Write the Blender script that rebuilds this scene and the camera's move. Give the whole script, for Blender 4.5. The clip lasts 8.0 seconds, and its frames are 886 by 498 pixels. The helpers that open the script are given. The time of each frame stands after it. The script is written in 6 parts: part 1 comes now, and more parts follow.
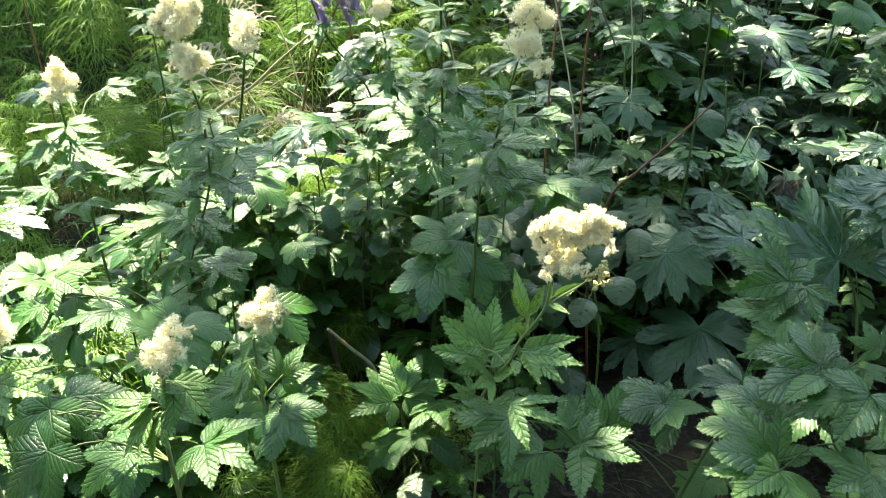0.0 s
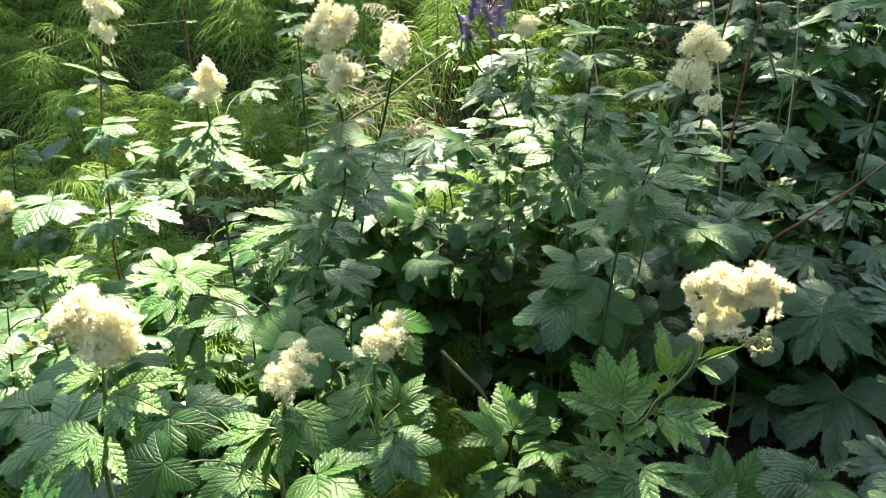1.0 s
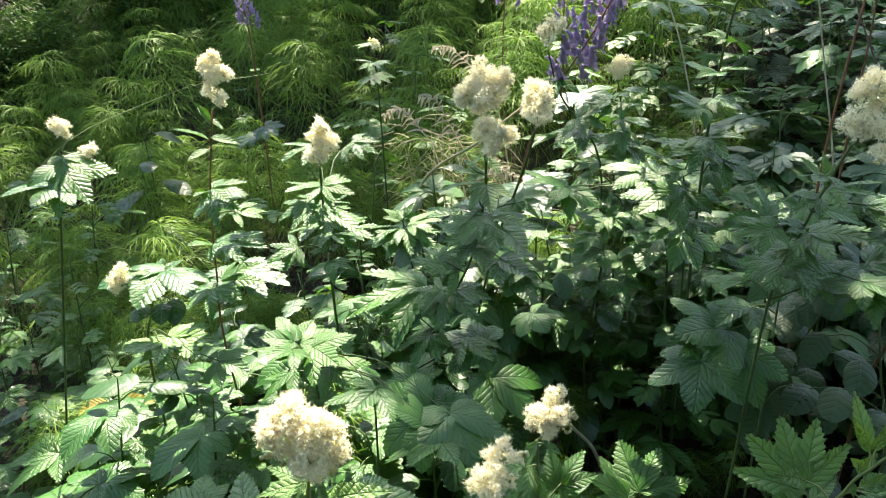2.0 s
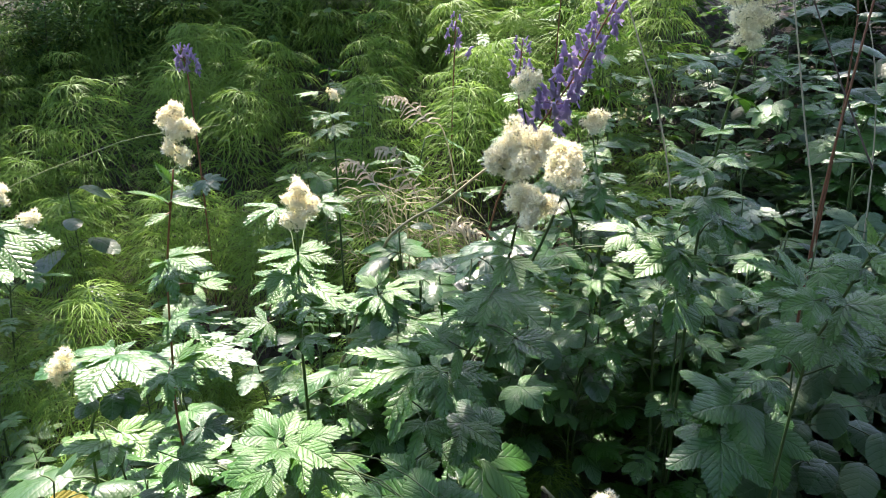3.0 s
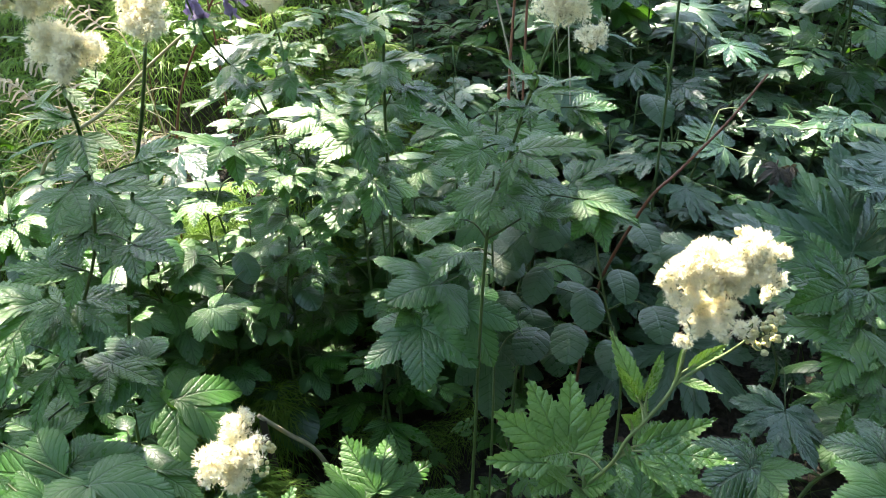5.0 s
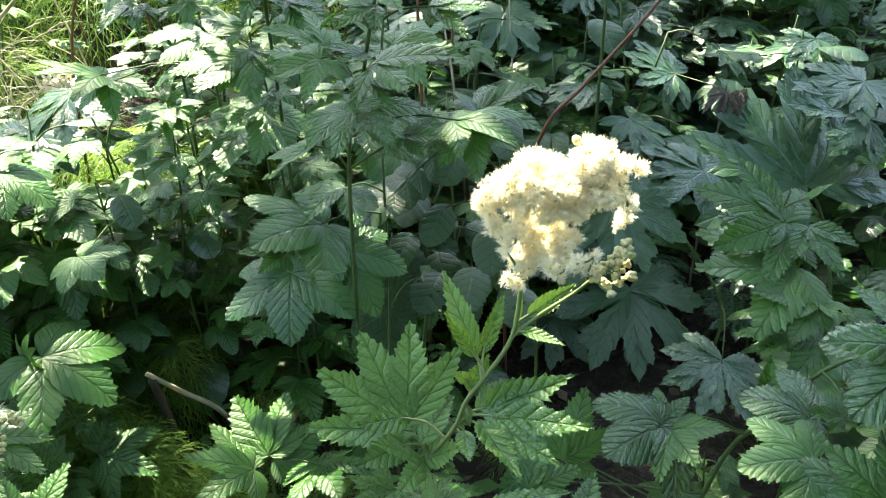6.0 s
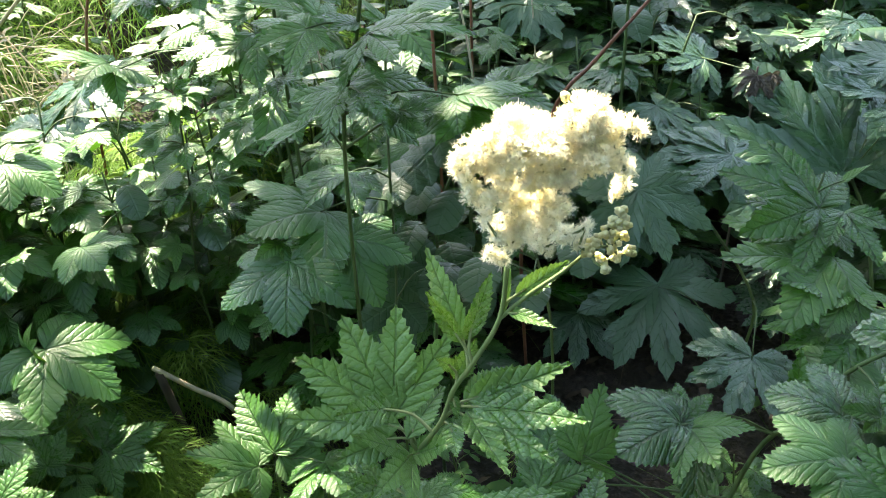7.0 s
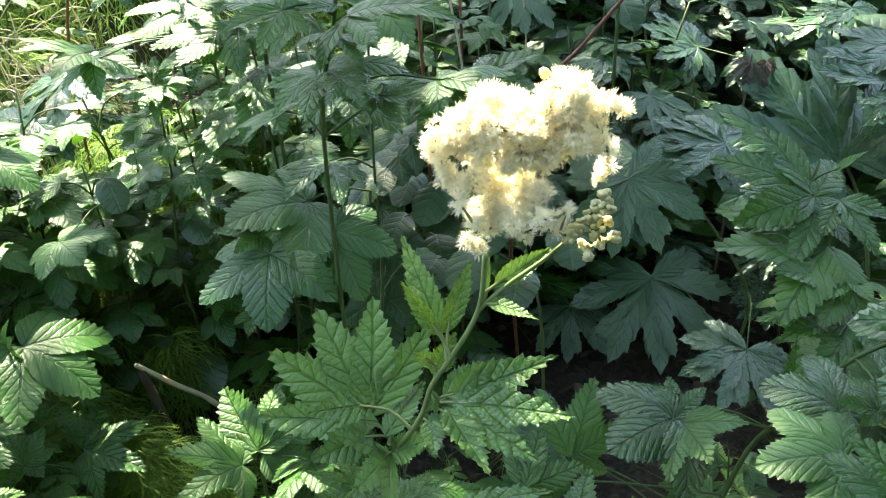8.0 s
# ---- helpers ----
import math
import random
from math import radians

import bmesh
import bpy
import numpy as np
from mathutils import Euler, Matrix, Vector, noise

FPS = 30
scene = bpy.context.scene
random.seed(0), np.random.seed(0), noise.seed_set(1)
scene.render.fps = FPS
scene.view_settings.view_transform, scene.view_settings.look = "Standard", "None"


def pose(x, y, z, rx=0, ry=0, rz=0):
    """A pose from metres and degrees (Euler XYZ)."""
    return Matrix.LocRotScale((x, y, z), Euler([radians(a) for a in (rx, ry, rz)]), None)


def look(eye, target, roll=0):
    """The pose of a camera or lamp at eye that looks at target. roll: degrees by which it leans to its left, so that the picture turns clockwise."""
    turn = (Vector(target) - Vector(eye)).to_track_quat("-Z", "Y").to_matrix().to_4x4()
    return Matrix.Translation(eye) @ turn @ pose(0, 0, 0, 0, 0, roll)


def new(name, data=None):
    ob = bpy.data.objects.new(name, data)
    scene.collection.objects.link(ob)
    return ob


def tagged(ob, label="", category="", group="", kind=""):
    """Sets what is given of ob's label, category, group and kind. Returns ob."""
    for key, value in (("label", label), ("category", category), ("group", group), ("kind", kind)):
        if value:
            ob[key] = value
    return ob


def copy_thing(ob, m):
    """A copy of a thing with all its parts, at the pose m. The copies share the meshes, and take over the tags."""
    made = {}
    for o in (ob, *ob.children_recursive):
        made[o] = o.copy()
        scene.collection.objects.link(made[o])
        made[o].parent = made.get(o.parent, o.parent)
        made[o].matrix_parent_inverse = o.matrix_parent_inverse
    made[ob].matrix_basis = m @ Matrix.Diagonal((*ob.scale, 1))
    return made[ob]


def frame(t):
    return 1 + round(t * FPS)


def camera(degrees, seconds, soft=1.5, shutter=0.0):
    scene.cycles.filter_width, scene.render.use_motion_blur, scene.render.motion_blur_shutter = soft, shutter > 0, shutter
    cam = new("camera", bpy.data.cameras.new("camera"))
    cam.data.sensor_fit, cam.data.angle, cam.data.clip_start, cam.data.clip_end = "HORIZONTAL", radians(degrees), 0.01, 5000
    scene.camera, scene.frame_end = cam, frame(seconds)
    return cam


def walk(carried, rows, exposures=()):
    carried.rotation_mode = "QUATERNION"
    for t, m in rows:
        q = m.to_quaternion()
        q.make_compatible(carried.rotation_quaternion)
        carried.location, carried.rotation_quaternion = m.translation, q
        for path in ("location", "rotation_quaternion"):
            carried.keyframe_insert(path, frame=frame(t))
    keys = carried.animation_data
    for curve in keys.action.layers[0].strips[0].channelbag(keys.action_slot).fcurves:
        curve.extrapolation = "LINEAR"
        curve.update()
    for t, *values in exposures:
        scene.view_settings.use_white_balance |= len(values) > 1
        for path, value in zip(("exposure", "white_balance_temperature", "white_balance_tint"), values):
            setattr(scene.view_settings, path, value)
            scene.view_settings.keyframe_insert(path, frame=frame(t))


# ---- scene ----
cam = camera(58.8, 8.0, soft=1.0)
PATH = [
    (0, (0.104, 0.014, 1.483), (0.016, 1.788, 0.564), -0.7),
    (0.5, (0.117, 0.036, 1.489), (-0.212, 1.78, 0.568), -0.4),
    (1, (0.051, 0.09, 1.479), (-0.311, 1.843, 0.587), 0.9),
    (1.5, (-0.057, 0.135, 1.477), (-0.477, 1.9, 0.636), 0.1),
    (1.7, (-0.095, 0.113, 1.506), (-0.552, 1.868, 0.663), -1.6),
    (2.8, (-0.306, 0.26, 1.5), (-0.606, 2.094, 0.761), -0.8),
    (3, (-0.327, 0.269, 1.491), (-0.564, 2.118, 0.766), -0.1),
    (3.5, (-0.328, 0.29, 1.497), (-0.49, 2.159, 0.805), 0.2),
    (4, (-0.297, 0.299, 1.479), (-0.316, 2.172, 0.778), -0.1),
    (4.5, (-0.225, 0.369, 1.4), (-0.019, 2.192, 0.603), -1.3),
    (5, (-0.131, 0.443, 1.341), (0.171, 2.203, 0.441), -1.4),
    (5.2, (-0.1, 0.447, 1.312), (0.207, 2.209, 0.418), -1.5),
    (6.3, (0.094, 0.554, 1.213), (0.331, 2.25, 0.18), -3.9),
    (6.5, (0.091, 0.554, 1.194), (0.287, 2.284, 0.209), -4.8),
    (7, (0.117, 0.568, 1.192), (0.305, 2.292, 0.197), -4.1),
    (7.5, (0.128, 0.578, 1.182), (0.321, 2.323, 0.223), -4.1),
    (8, (0.134, 0.589, 1.171), (0.329, 2.307, 0.166), -4.3),
]
walk(cam, [(t, look(eye, target, roll)) for t, eye, target, roll in PATH],
     [(0, 3.27, 8250, 0), (1.0, 2.94, 8450, 2), (1.5, 2.78, 8250, 2), (3, 2.66, 7050, 18), (4, 2.71, 7100, 18), (5, 3.23, 7450, 11), (6.3, 3.54, 7800, 8), (8, 3.5, 7850, 8)])

# ---- light ----
SUN_EL, SUN_AZ = radians(54), radians(-16)  # height, and bearing from +y towards +x
SUN_DIR = Vector((math.sin(SUN_AZ) * math.cos(SUN_EL), math.cos(SUN_AZ) * math.cos(SUN_EL), math.sin(SUN_EL)))
world = bpy.data.worlds.new("sky")
scene.world = world
world.use_nodes = True
wn = world.node_tree.nodes
sky = wn.new("ShaderNodeTexSky")
sky.sky_type, sky.sun_disc = "NISHITA", False
sky.sun_elevation, sky.sun_rotation = SUN_EL, SUN_AZ
world.node_tree.links.new(sky.outputs[0], wn["Background"].inputs[0])
wn["Background"].inputs[1].default_value = 0.1
sun = new("sun", bpy.data.lights.new("sun", "SUN"))
sun.data.energy, sun.data.angle, sun.data.color = 3.75, radians(0.53), (1.0, 0.965, 0.91)
sun.matrix_world = look(SUN_DIR * 30, (0, 0, 0))


# ---- materials ----
def material(name):
    m = bpy.data.materials.new(name)
    m.use_nodes = True
    return m, m.node_tree.nodes, m.node_tree.links


def ramp(n, l, source, low, high, a=0.0, b=1.0):
    """A smooth step of source from low..high to a..b."""
    r = n.new("ShaderNodeMapRange")
    r.interpolation_type = "SMOOTHSTEP"
    for i, v in enumerate((low, high, a, b)):
        r.inputs[i + 1].default_value = v
    l.new(source, r.inputs[0])
    return r.outputs[0]


def calc(n, l, op, a, b=None):
    c = n.new("ShaderNodeMath")
    c.operation = op
    for i, v in enumerate((a, b)):
        if v is None:
            continue
        if isinstance(v, (int, float)):
            c.inputs[i].default_value = v
        else:
            l.new(v, c.inputs[i])
    return c.outputs[0]


def mix(n, l, fac, a, b, blend="MIX"):
    c = n.new("ShaderNodeMix")
    c.data_type, c.blend_type = "RGBA", blend
    for i, v in ((0, fac), (6, a), (7, b)):
        if isinstance(v, (int, float)):
            c.inputs[i].default_value = v
        elif isinstance(v, tuple):
            c.inputs[i].default_value = (*v, 1)
        else:
            l.new(v, c.inputs[i])
    return c.outputs[2]


def noise_tex(n, l, scale, detail=3.0, space="Object"):
    tc, t = n.new("ShaderNodeTexCoord"), n.new("ShaderNodeTexNoise")
    t.inputs["Scale"].default_value, t.inputs["Detail"].default_value = scale, detail
    l.new(tc.outputs[space], t.inputs["Vector"])
    return t.outputs[0]


def leaf_material(name, dark, light, vein, rough=0.36, through_light=0.28, spec=0.7, vein_amount=0.22, relief=0.75, coat=0.04):
    """A leaf blade: pinnate veins by its own lengthwise and crosswise coordinates, blotches, a waxy sheen and light coming through."""
    m, n, l = material(name)
    p = n["Principled BSDF"]
    uv, sep, info = n.new("ShaderNodeUVMap"), n.new("ShaderNodeSeparateXYZ"), n.new("ShaderNodeObjectInfo")
    l.new(uv.outputs[0], sep.inputs[0])
    across = calc(n, l, "MULTIPLY", calc(n, l, "ABSOLUTE", calc(n, l, "SUBTRACT", sep.outputs[0], 0.5)), 2.0)
    mid = ramp(n, l, across, 0.02, 0.085, 1, 0)
    bent = n.new("ShaderNodeTexNoise")
    bent.inputs["Scale"].default_value = 3.0
    l.new(uv.outputs[0], bent.inputs["Vector"])
    along = calc(n, l, "ADD", sep.outputs[1], calc(n, l, "MULTIPLY", bent.outputs[0], 0.55))
    side = calc(n, l, "MULTIPLY", calc(n, l, "ABSOLUTE", calc(n, l, "SUBTRACT", calc(n, l, "FRACT", along), 0.5)), 2.0)
    cross = calc(n, l, "ADD", calc(n, l, "MULTIPLY", along, 2.6), calc(n, l, "MULTIPLY", across, 5.0))
    small = calc(n, l, "MULTIPLY", calc(n, l, "ABSOLUTE", calc(n, l, "SUBTRACT", calc(n, l, "FRACT", cross), 0.5)), 2.0)
    blotch = ramp(n, l, noise_tex(n, l, 5.0, 4.0), 0.35, 0.7)
    base = mix(n, l, info.outputs["Random"], dark, light)
    base = mix(n, l, calc(n, l, "MULTIPLY", blotch, 0.35), base, tuple(c * 1.7 for c in dark))
    spots = ramp(n, l, noise_tex(n, l, 26.0, 2.0), 0.68, 0.76)
    base = mix(n, l, calc(n, l, "MULTIPLY", spots, 0.35), base, (0.12, 0.10, 0.03))
    lines = calc(n, l, "MULTIPLY", calc(n, l, "ADD", ramp(n, l, side, 0.78, 1.0), calc(n, l, "MULTIPLY", ramp(n, l, small, 0.78, 1.0), 0.35)), ramp(n, l, noise_tex(n, l, 4.0, 2.0), 0.3, 0.65, 0.4, 1.1))
    # side veins, darkened in the colour for the shade in their grooves
    base = mix(n, l, calc(n, l, "MULTIPLY", lines, vein_amount), base, tuple(c * 0.45 for c in dark))
    # midrib colour: the darker ones paint in a shaded groove
    base = mix(n, l, calc(n, l, "MULTIPLY", mid, 0.55), base, vein)
    l.new(base, p.inputs["Base Color"])
    # gloss cut along the sunken veins to imitate groove shade; waxy blade between
    l.new(ramp(n, l, lines, 0.0, 0.9, spec, spec * 0.35), p.inputs["Specular IOR Level"])
    l.new(ramp(n, l, lines, 0.1, 0.9, coat, coat * 0.3), p.inputs["Coat Weight"])
    p.inputs["Coat Roughness"].default_value = 0.42
    own = calc(n, l, "MULTIPLY", calc(n, l, "SUBTRACT", info.outputs["Random"], 0.5), 0.14)
    l.new(calc(n, l, "ADD", ramp(n, l, noise_tex(n, l, 9.0, 3.0), 0.3, 0.7, rough - 0.08, rough + 0.1), own), p.inputs["Roughness"])
    high = calc(n, l, "SUBTRACT", calc(n, l, "MULTIPLY", calc(n, l, "ADD", calc(n, l, "POWER", side, 3.0), calc(n, l, "MULTIPLY", calc(n, l, "POWER", small, 3.0), 0.3)), -0.8), calc(n, l, "MULTIPLY", mid, 0.8))
    fine = n.new("ShaderNodeTexNoise")
    fine.inputs["Scale"].default_value = 14.0
    l.new(uv.outputs[0], fine.inputs["Vector"])
    high = calc(n, l, "ADD", high, calc(n, l, "MULTIPLY", fine.outputs[0], 0.2))
    bump = n.new("ShaderNodeBump")
    bump.inputs["Strength"].default_value, bump.inputs["Distance"].default_value = relief, 0.003
    l.new(high, bump.inputs["Height"])
    l.new(bump.outputs[0], p.inputs["Normal"])
    tr, mx = n.new("ShaderNodeBsdfTranslucent"), n.new("ShaderNodeMixShader")
    l.new(mix(n, l, 0.65, base, (light[0] * 1.9 + 0.02, light[1] * 1.7 + 0.04, light[2] * 0.9)), tr.inputs[0])
    mx.inputs[0].default_value = through_light
    l.new(p.outputs[0], mx.inputs[1])
    l.new(tr.outputs[0], mx.inputs[2])
    l.new(mx.outputs[0], n["Material Output"].inputs[0])
    return m


def soft_material(name, dark, light, scale=30.0, rough=0.6, through_light=0.0, spec=0.3, island=False):
    """Stems, petals, twigs: two tones by noise and by object or by piece, with optional light coming through."""
    m, n, l = material(name)
    p = n["Principled BSDF"]
    if island:
        rnd = n.new("ShaderNodeNewGeometry").outputs["Random Per Island"]
    else:
        rnd = n.new("ShaderNodeObjectInfo").outputs["Random"]
    fac = calc(n, l, "ADD", calc(n, l, "MULTIPLY", rnd, 0.6), calc(n, l, "MULTIPLY", ramp(n, l, noise_tex(n, l, scale), 0.3, 0.7), 0.4))
    base = mix(n, l, fac, dark, light)
    l.new(base, p.inputs["Base Color"])
    p.inputs["Roughness"].default_value = rough
    p.inputs["Specular IOR Level"].default_value = spec
    if through_light:
        tr, mx = n.new("ShaderNodeBsdfTranslucent"), n.new("ShaderNodeMixShader")
        l.new(base, tr.inputs[0])
        mx.inputs[0].default_value = through_light
        l.new(p.outputs[0], mx.inputs[1])
        l.new(tr.outputs[0], mx.inputs[2])
        l.new(mx.outputs[0], n["Material Output"].inputs[0])
    return m


LEAF = leaf_material("meadowsweet_leaf", (0.024, 0.106, 0.011), (0.058, 0.178, 0.019), (0.02, 0.06, 0.01), rough=0.36, through_light=0.28, spec=0.85, coat=0.12)
SMOOTH = leaf_material("smooth_leaf", (0.022, 0.094, 0.015), (0.05, 0.16, 0.026), (0.022, 0.07, 0.014), rough=0.38, through_light=0.26, spec=0.75, vein_amount=0.2, relief=0.5)
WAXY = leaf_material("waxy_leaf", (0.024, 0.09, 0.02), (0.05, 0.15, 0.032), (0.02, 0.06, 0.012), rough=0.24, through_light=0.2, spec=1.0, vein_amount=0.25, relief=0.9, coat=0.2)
YOUNG = leaf_material("young_leaf", (0.065, 0.17, 0.03), (0.11, 0.235, 0.048), (0.03, 0.09, 0.02), rough=0.36, through_light=0.22, spec=0.9, vein_amount=0.3, relief=0.7)
WOLF = leaf_material("wolfsbane_leaf", (0.03, 0.086, 0.038), (0.064, 0.142, 0.064), (0.05, 0.12, 0.06), rough=0.34, through_light=0.2, spec=0.8, vein_amount=0.35, relief=0.4)
OVATE = leaf_material("valerian_leaf", (0.015, 0.054, 0.014), (0.034, 0.094, 0.026), (0.04, 0.1, 0.04), rough=0.38, through_light=0.22, spec=0.65, vein_amount=0.14, relief=0.3)
DRY = leaf_material("withered_leaf", (0.07, 0.06, 0.05), (0.13, 0.11, 0.09), (0.16, 0.14, 0.12), rough=0.7, through_light=0.1, spec=0.2)
WITHERED = soft_material("withered_stem", (0.19, 0.19, 0.08), (0.47, 0.42, 0.26), 40, 0.6, 0.2, 0.4, True)
BLEACHED = soft_material("bleached_fern", (0.42, 0.36, 0.25), (0.7, 0.62, 0.46), 40, 0.65, 0.25, 0.3)
YELLOW = leaf_material("yellowed_leaf", (0.35, 0.27, 0.05), (0.5, 0.4, 0.1), (0.6, 0.5, 0.2), rough=0.6, through_light=0.3)
STEM = soft_material("green_stem", (0.035, 0.075, 0.022), (0.08, 0.12, 0.035), 40, 0.5)
PALE_STEM = soft_material("pale_stem", (0.12, 0.18, 0.06), (0.22, 0.26, 0.11), 40, 0.55)
RED_STEM = soft_material("red_stem", (0.13, 0.05, 0.03), (0.22, 0.095, 0.05), 40, 0.5)
STRAW = soft_material("straw", (0.3, 0.26, 0.17), (0.48, 0.43, 0.31), 50, 0.65, island=True)
PETAL = soft_material("cream_florets", (0.93, 0.855, 0.61), (0.96, 0.935, 0.78), 60, 0.7, 0.37, 0.2, island=True)
BUD = soft_material("flower_buds", (0.8, 0.74, 0.34), (0.94, 0.89, 0.6), 60, 0.55, 0.35, 0.3)
PURPLE = soft_material("purple_hoods", (0.19, 0.13, 0.29), (0.45, 0.36, 0.54), 40, 0.55, 0.3, 0.3, island=True)
HORSE = soft_material("horsetail_green", (0.09, 0.195, 0.028), (0.21, 0.345, 0.06), 8, 0.55, 0.45, 0.3)
GRASS = soft_material("grass_blade", (0.06, 0.14, 0.025), (0.16, 0.27, 0.06), 12, 0.5, 0.35, 0.35, island=True)
UNDER = soft_material("undergrowth_leaf", (0.03, 0.085, 0.025), (0.075, 0.16, 0.04), 10, 0.6, 0.3, 0.2, island=True)
LITTER = soft_material("dead_litter", (0.03, 0.021, 0.015), (0.13, 0.095, 0.062), 20, 0.8, 0.0, 0.2, island=True)
BARK = soft_material("bark", (0.05, 0.04, 0.03), (0.14, 0.11, 0.085), 9, 0.9, 0.0, 0.15)
CROWN = soft_material("tree_leaves", (0.03, 0.08, 0.02), (0.06, 0.135, 0.027), 3, 0.65, 0.3, 0.15, island=True)


def soil_material():
    m, n, l = material("dark_soil")
    p = n["Principled BSDF"]
    big, fine = noise_tex(n, l, 1.7, 5.0), noise_tex(n, l, 45.0, 6.0)
    base = mix(n, l, ramp(n, l, big, 0.35, 0.65), (0.014, 0.01, 0.007), (0.034, 0.026, 0.017))
    base = mix(n, l, ramp(n, l, fine, 0.52, 0.68), base, (0.06, 0.047, 0.035))
    l.new(base, p.inputs["Base Color"])
    p.inputs["Roughness"].default_value = 0.95
    bump = n.new("ShaderNodeBump")
    bump.inputs["Distance"].default_value = 0.03
    l.new(fine, bump.inputs["Height"])
    l.new(bump.outputs[0], p.inputs["Normal"])
    return m


SOIL = soil_material()


# ---- geometry tools ----
def mesh_of(name, verts, faces, mat, uvs=None, smooth=True):
    me = bpy.data.meshes.new(name)
    me.from_pydata(verts, [], faces)
    me.materials.append(mat)
    if uvs:
        layer = me.uv_layers.new(name="UVMap")
        order = np.empty(len(me.loops), dtype=np.int32)
        me.loops.foreach_get("vertex_index", order)
        layer.data.foreach_set("uv", np.array(uvs, dtype=np.float32)[order].ravel())
    if smooth:
        me.polygons.foreach_set("use_smooth", [True] * len(me.polygons))
    me.update()
    return me


def part(name, me, parent, label="", m=None):
    """One mesh object under a thing or a part, at the pose m within it."""
    ob = new(name, me)
    ob.parent = parent
    if m is not None:
        ob.matrix_basis = m
    if label:
        ob["label"] = label
    return ob


def tube(verts, faces, pts, radii, sides=6):
    """Adds a tapering round stem through pts."""
    pts = [Vector(p) for p in pts]
    start = len(verts)
    ref = Vector((0.31, 0.17, 0.93)) if abs((pts[-1] - pts[0]).normalized().z) < 0.8 else Vector((1, 0.2, 0))
    for i, p in enumerate(pts):
        d = (pts[min(i + 1, len(pts) - 1)] - pts[max(i - 1, 0)]).normalized()
        a = d.cross(ref).normalized()
        b = d.cross(a)
        for k in range(sides):
            w = 2 * math.pi * k / sides
            verts.append(tuple(p + radii[i] * (math.cos(w) * a + math.sin(w) * b)))
    for i in range(len(pts) - 1):
        for k in range(sides):
            q = start + i * sides
            faces.append((q + k, q + (k + 1) % sides, q + sides + (k + 1) % sides, q + sides + k))
    faces.append(tuple(start + (len(pts) - 1) * sides + k for k in range(sides)))


def bend(pts, steps=4):
    """A smooth line through pts (Catmull-Rom)."""
    pts = [Vector(p) for p in pts]
    ext = [2 * pts[0] - pts[1], *pts, 2 * pts[-1] - pts[-2]]
    out = []
    for i in range(1, len(ext) - 2):
        p0, p1, p2, p3 = ext[i - 1:i + 3]
        for s in range(steps):
            t = s / steps
            out.append(0.5 * (2 * p1 + (p2 - p0) * t + (2 * p0 - 5 * p1 + 4 * p2 - p3) * t * t + (3 * p1 - p0 - 3 * p2 + p3) * t ** 3))
    return out + [pts[-1]]


def blade(verts, faces, uvs, rng, turn=0.0, length=1.0, width=0.5, teeth=9, bite=0.14, peak=0.42, droop=0.16, fold=0.16, pleat=0.02, lift=0.0, at=(0, 0, 0), sharp=0.95, slant=1.5, veins=7, curl=0.0):
    """One leaf lobe from the origin along +y, turned by degrees: forward saw teeth, ridges between its acute side veins, a folded midrib, a drooping tip."""
    rows, start = teeth * 2 + 1, len(verts)
    c, s = math.cos(radians(turn)), math.sin(radians(turn))
    swing = rng.uniform(-0.07, 0.07)
    wave, phase = rng.uniform(0.01, 0.05), rng.uniform(0, 6)
    cols = (-1.0, -0.66, -0.33, 0.0, 0.33, 0.66, 1.0)
    rise = sharp * peak / (1 - peak)
    for i in range(rows + 1):
        v = i / rows
        body = (v / peak) ** rise * ((1 - v) / (1 - peak)) ** sharp if 0 < v < 1 else 0.0
        if i == 0:
            body = 0.06
        large = 1.0 + 1.1 * (i // 2 % 3 == 0)
        for u in cols:
            x, y = u * body * width * 0.5, v * length
            if abs(u) > 0.9 and 0 < i < rows:
                jut = 0.72 * bite * width * large * min(1.0, 0.35 + body) * rng.uniform(0.5, 1.3)
                side = 1 if u > 0 else -1
                if i % 2:
                    x += side * jut * 0.45
                    y += jut * 0.9
                else:
                    x -= side * jut * 0.3
            way = (y - slant * abs(x) + 0.35 * x * x / width) / length * veins
            z = fold * abs(x) - 1.6 * curl * x * x / width - droop * length * v * v
            z += pleat * length * 0.2 * math.cos(2 * math.pi * way) * min(1.0, 2.2 * abs(u)) * min(1.0, body)
            z += lift * math.sin(math.pi * v) + wave * length * math.sin(5.0 * v + phase) * u * body
            uvs.append((0.5 + x / width, way))
            x += swing * length * v * v
            verts.append((c * x + s * y + at[0], -s * x + c * y + at[1], z + at[2]))
    for i in range(rows):
        for k in range(6):
            q = start + i * 7 + k
            faces.append((q, q + 1, q + 8, q + 7))


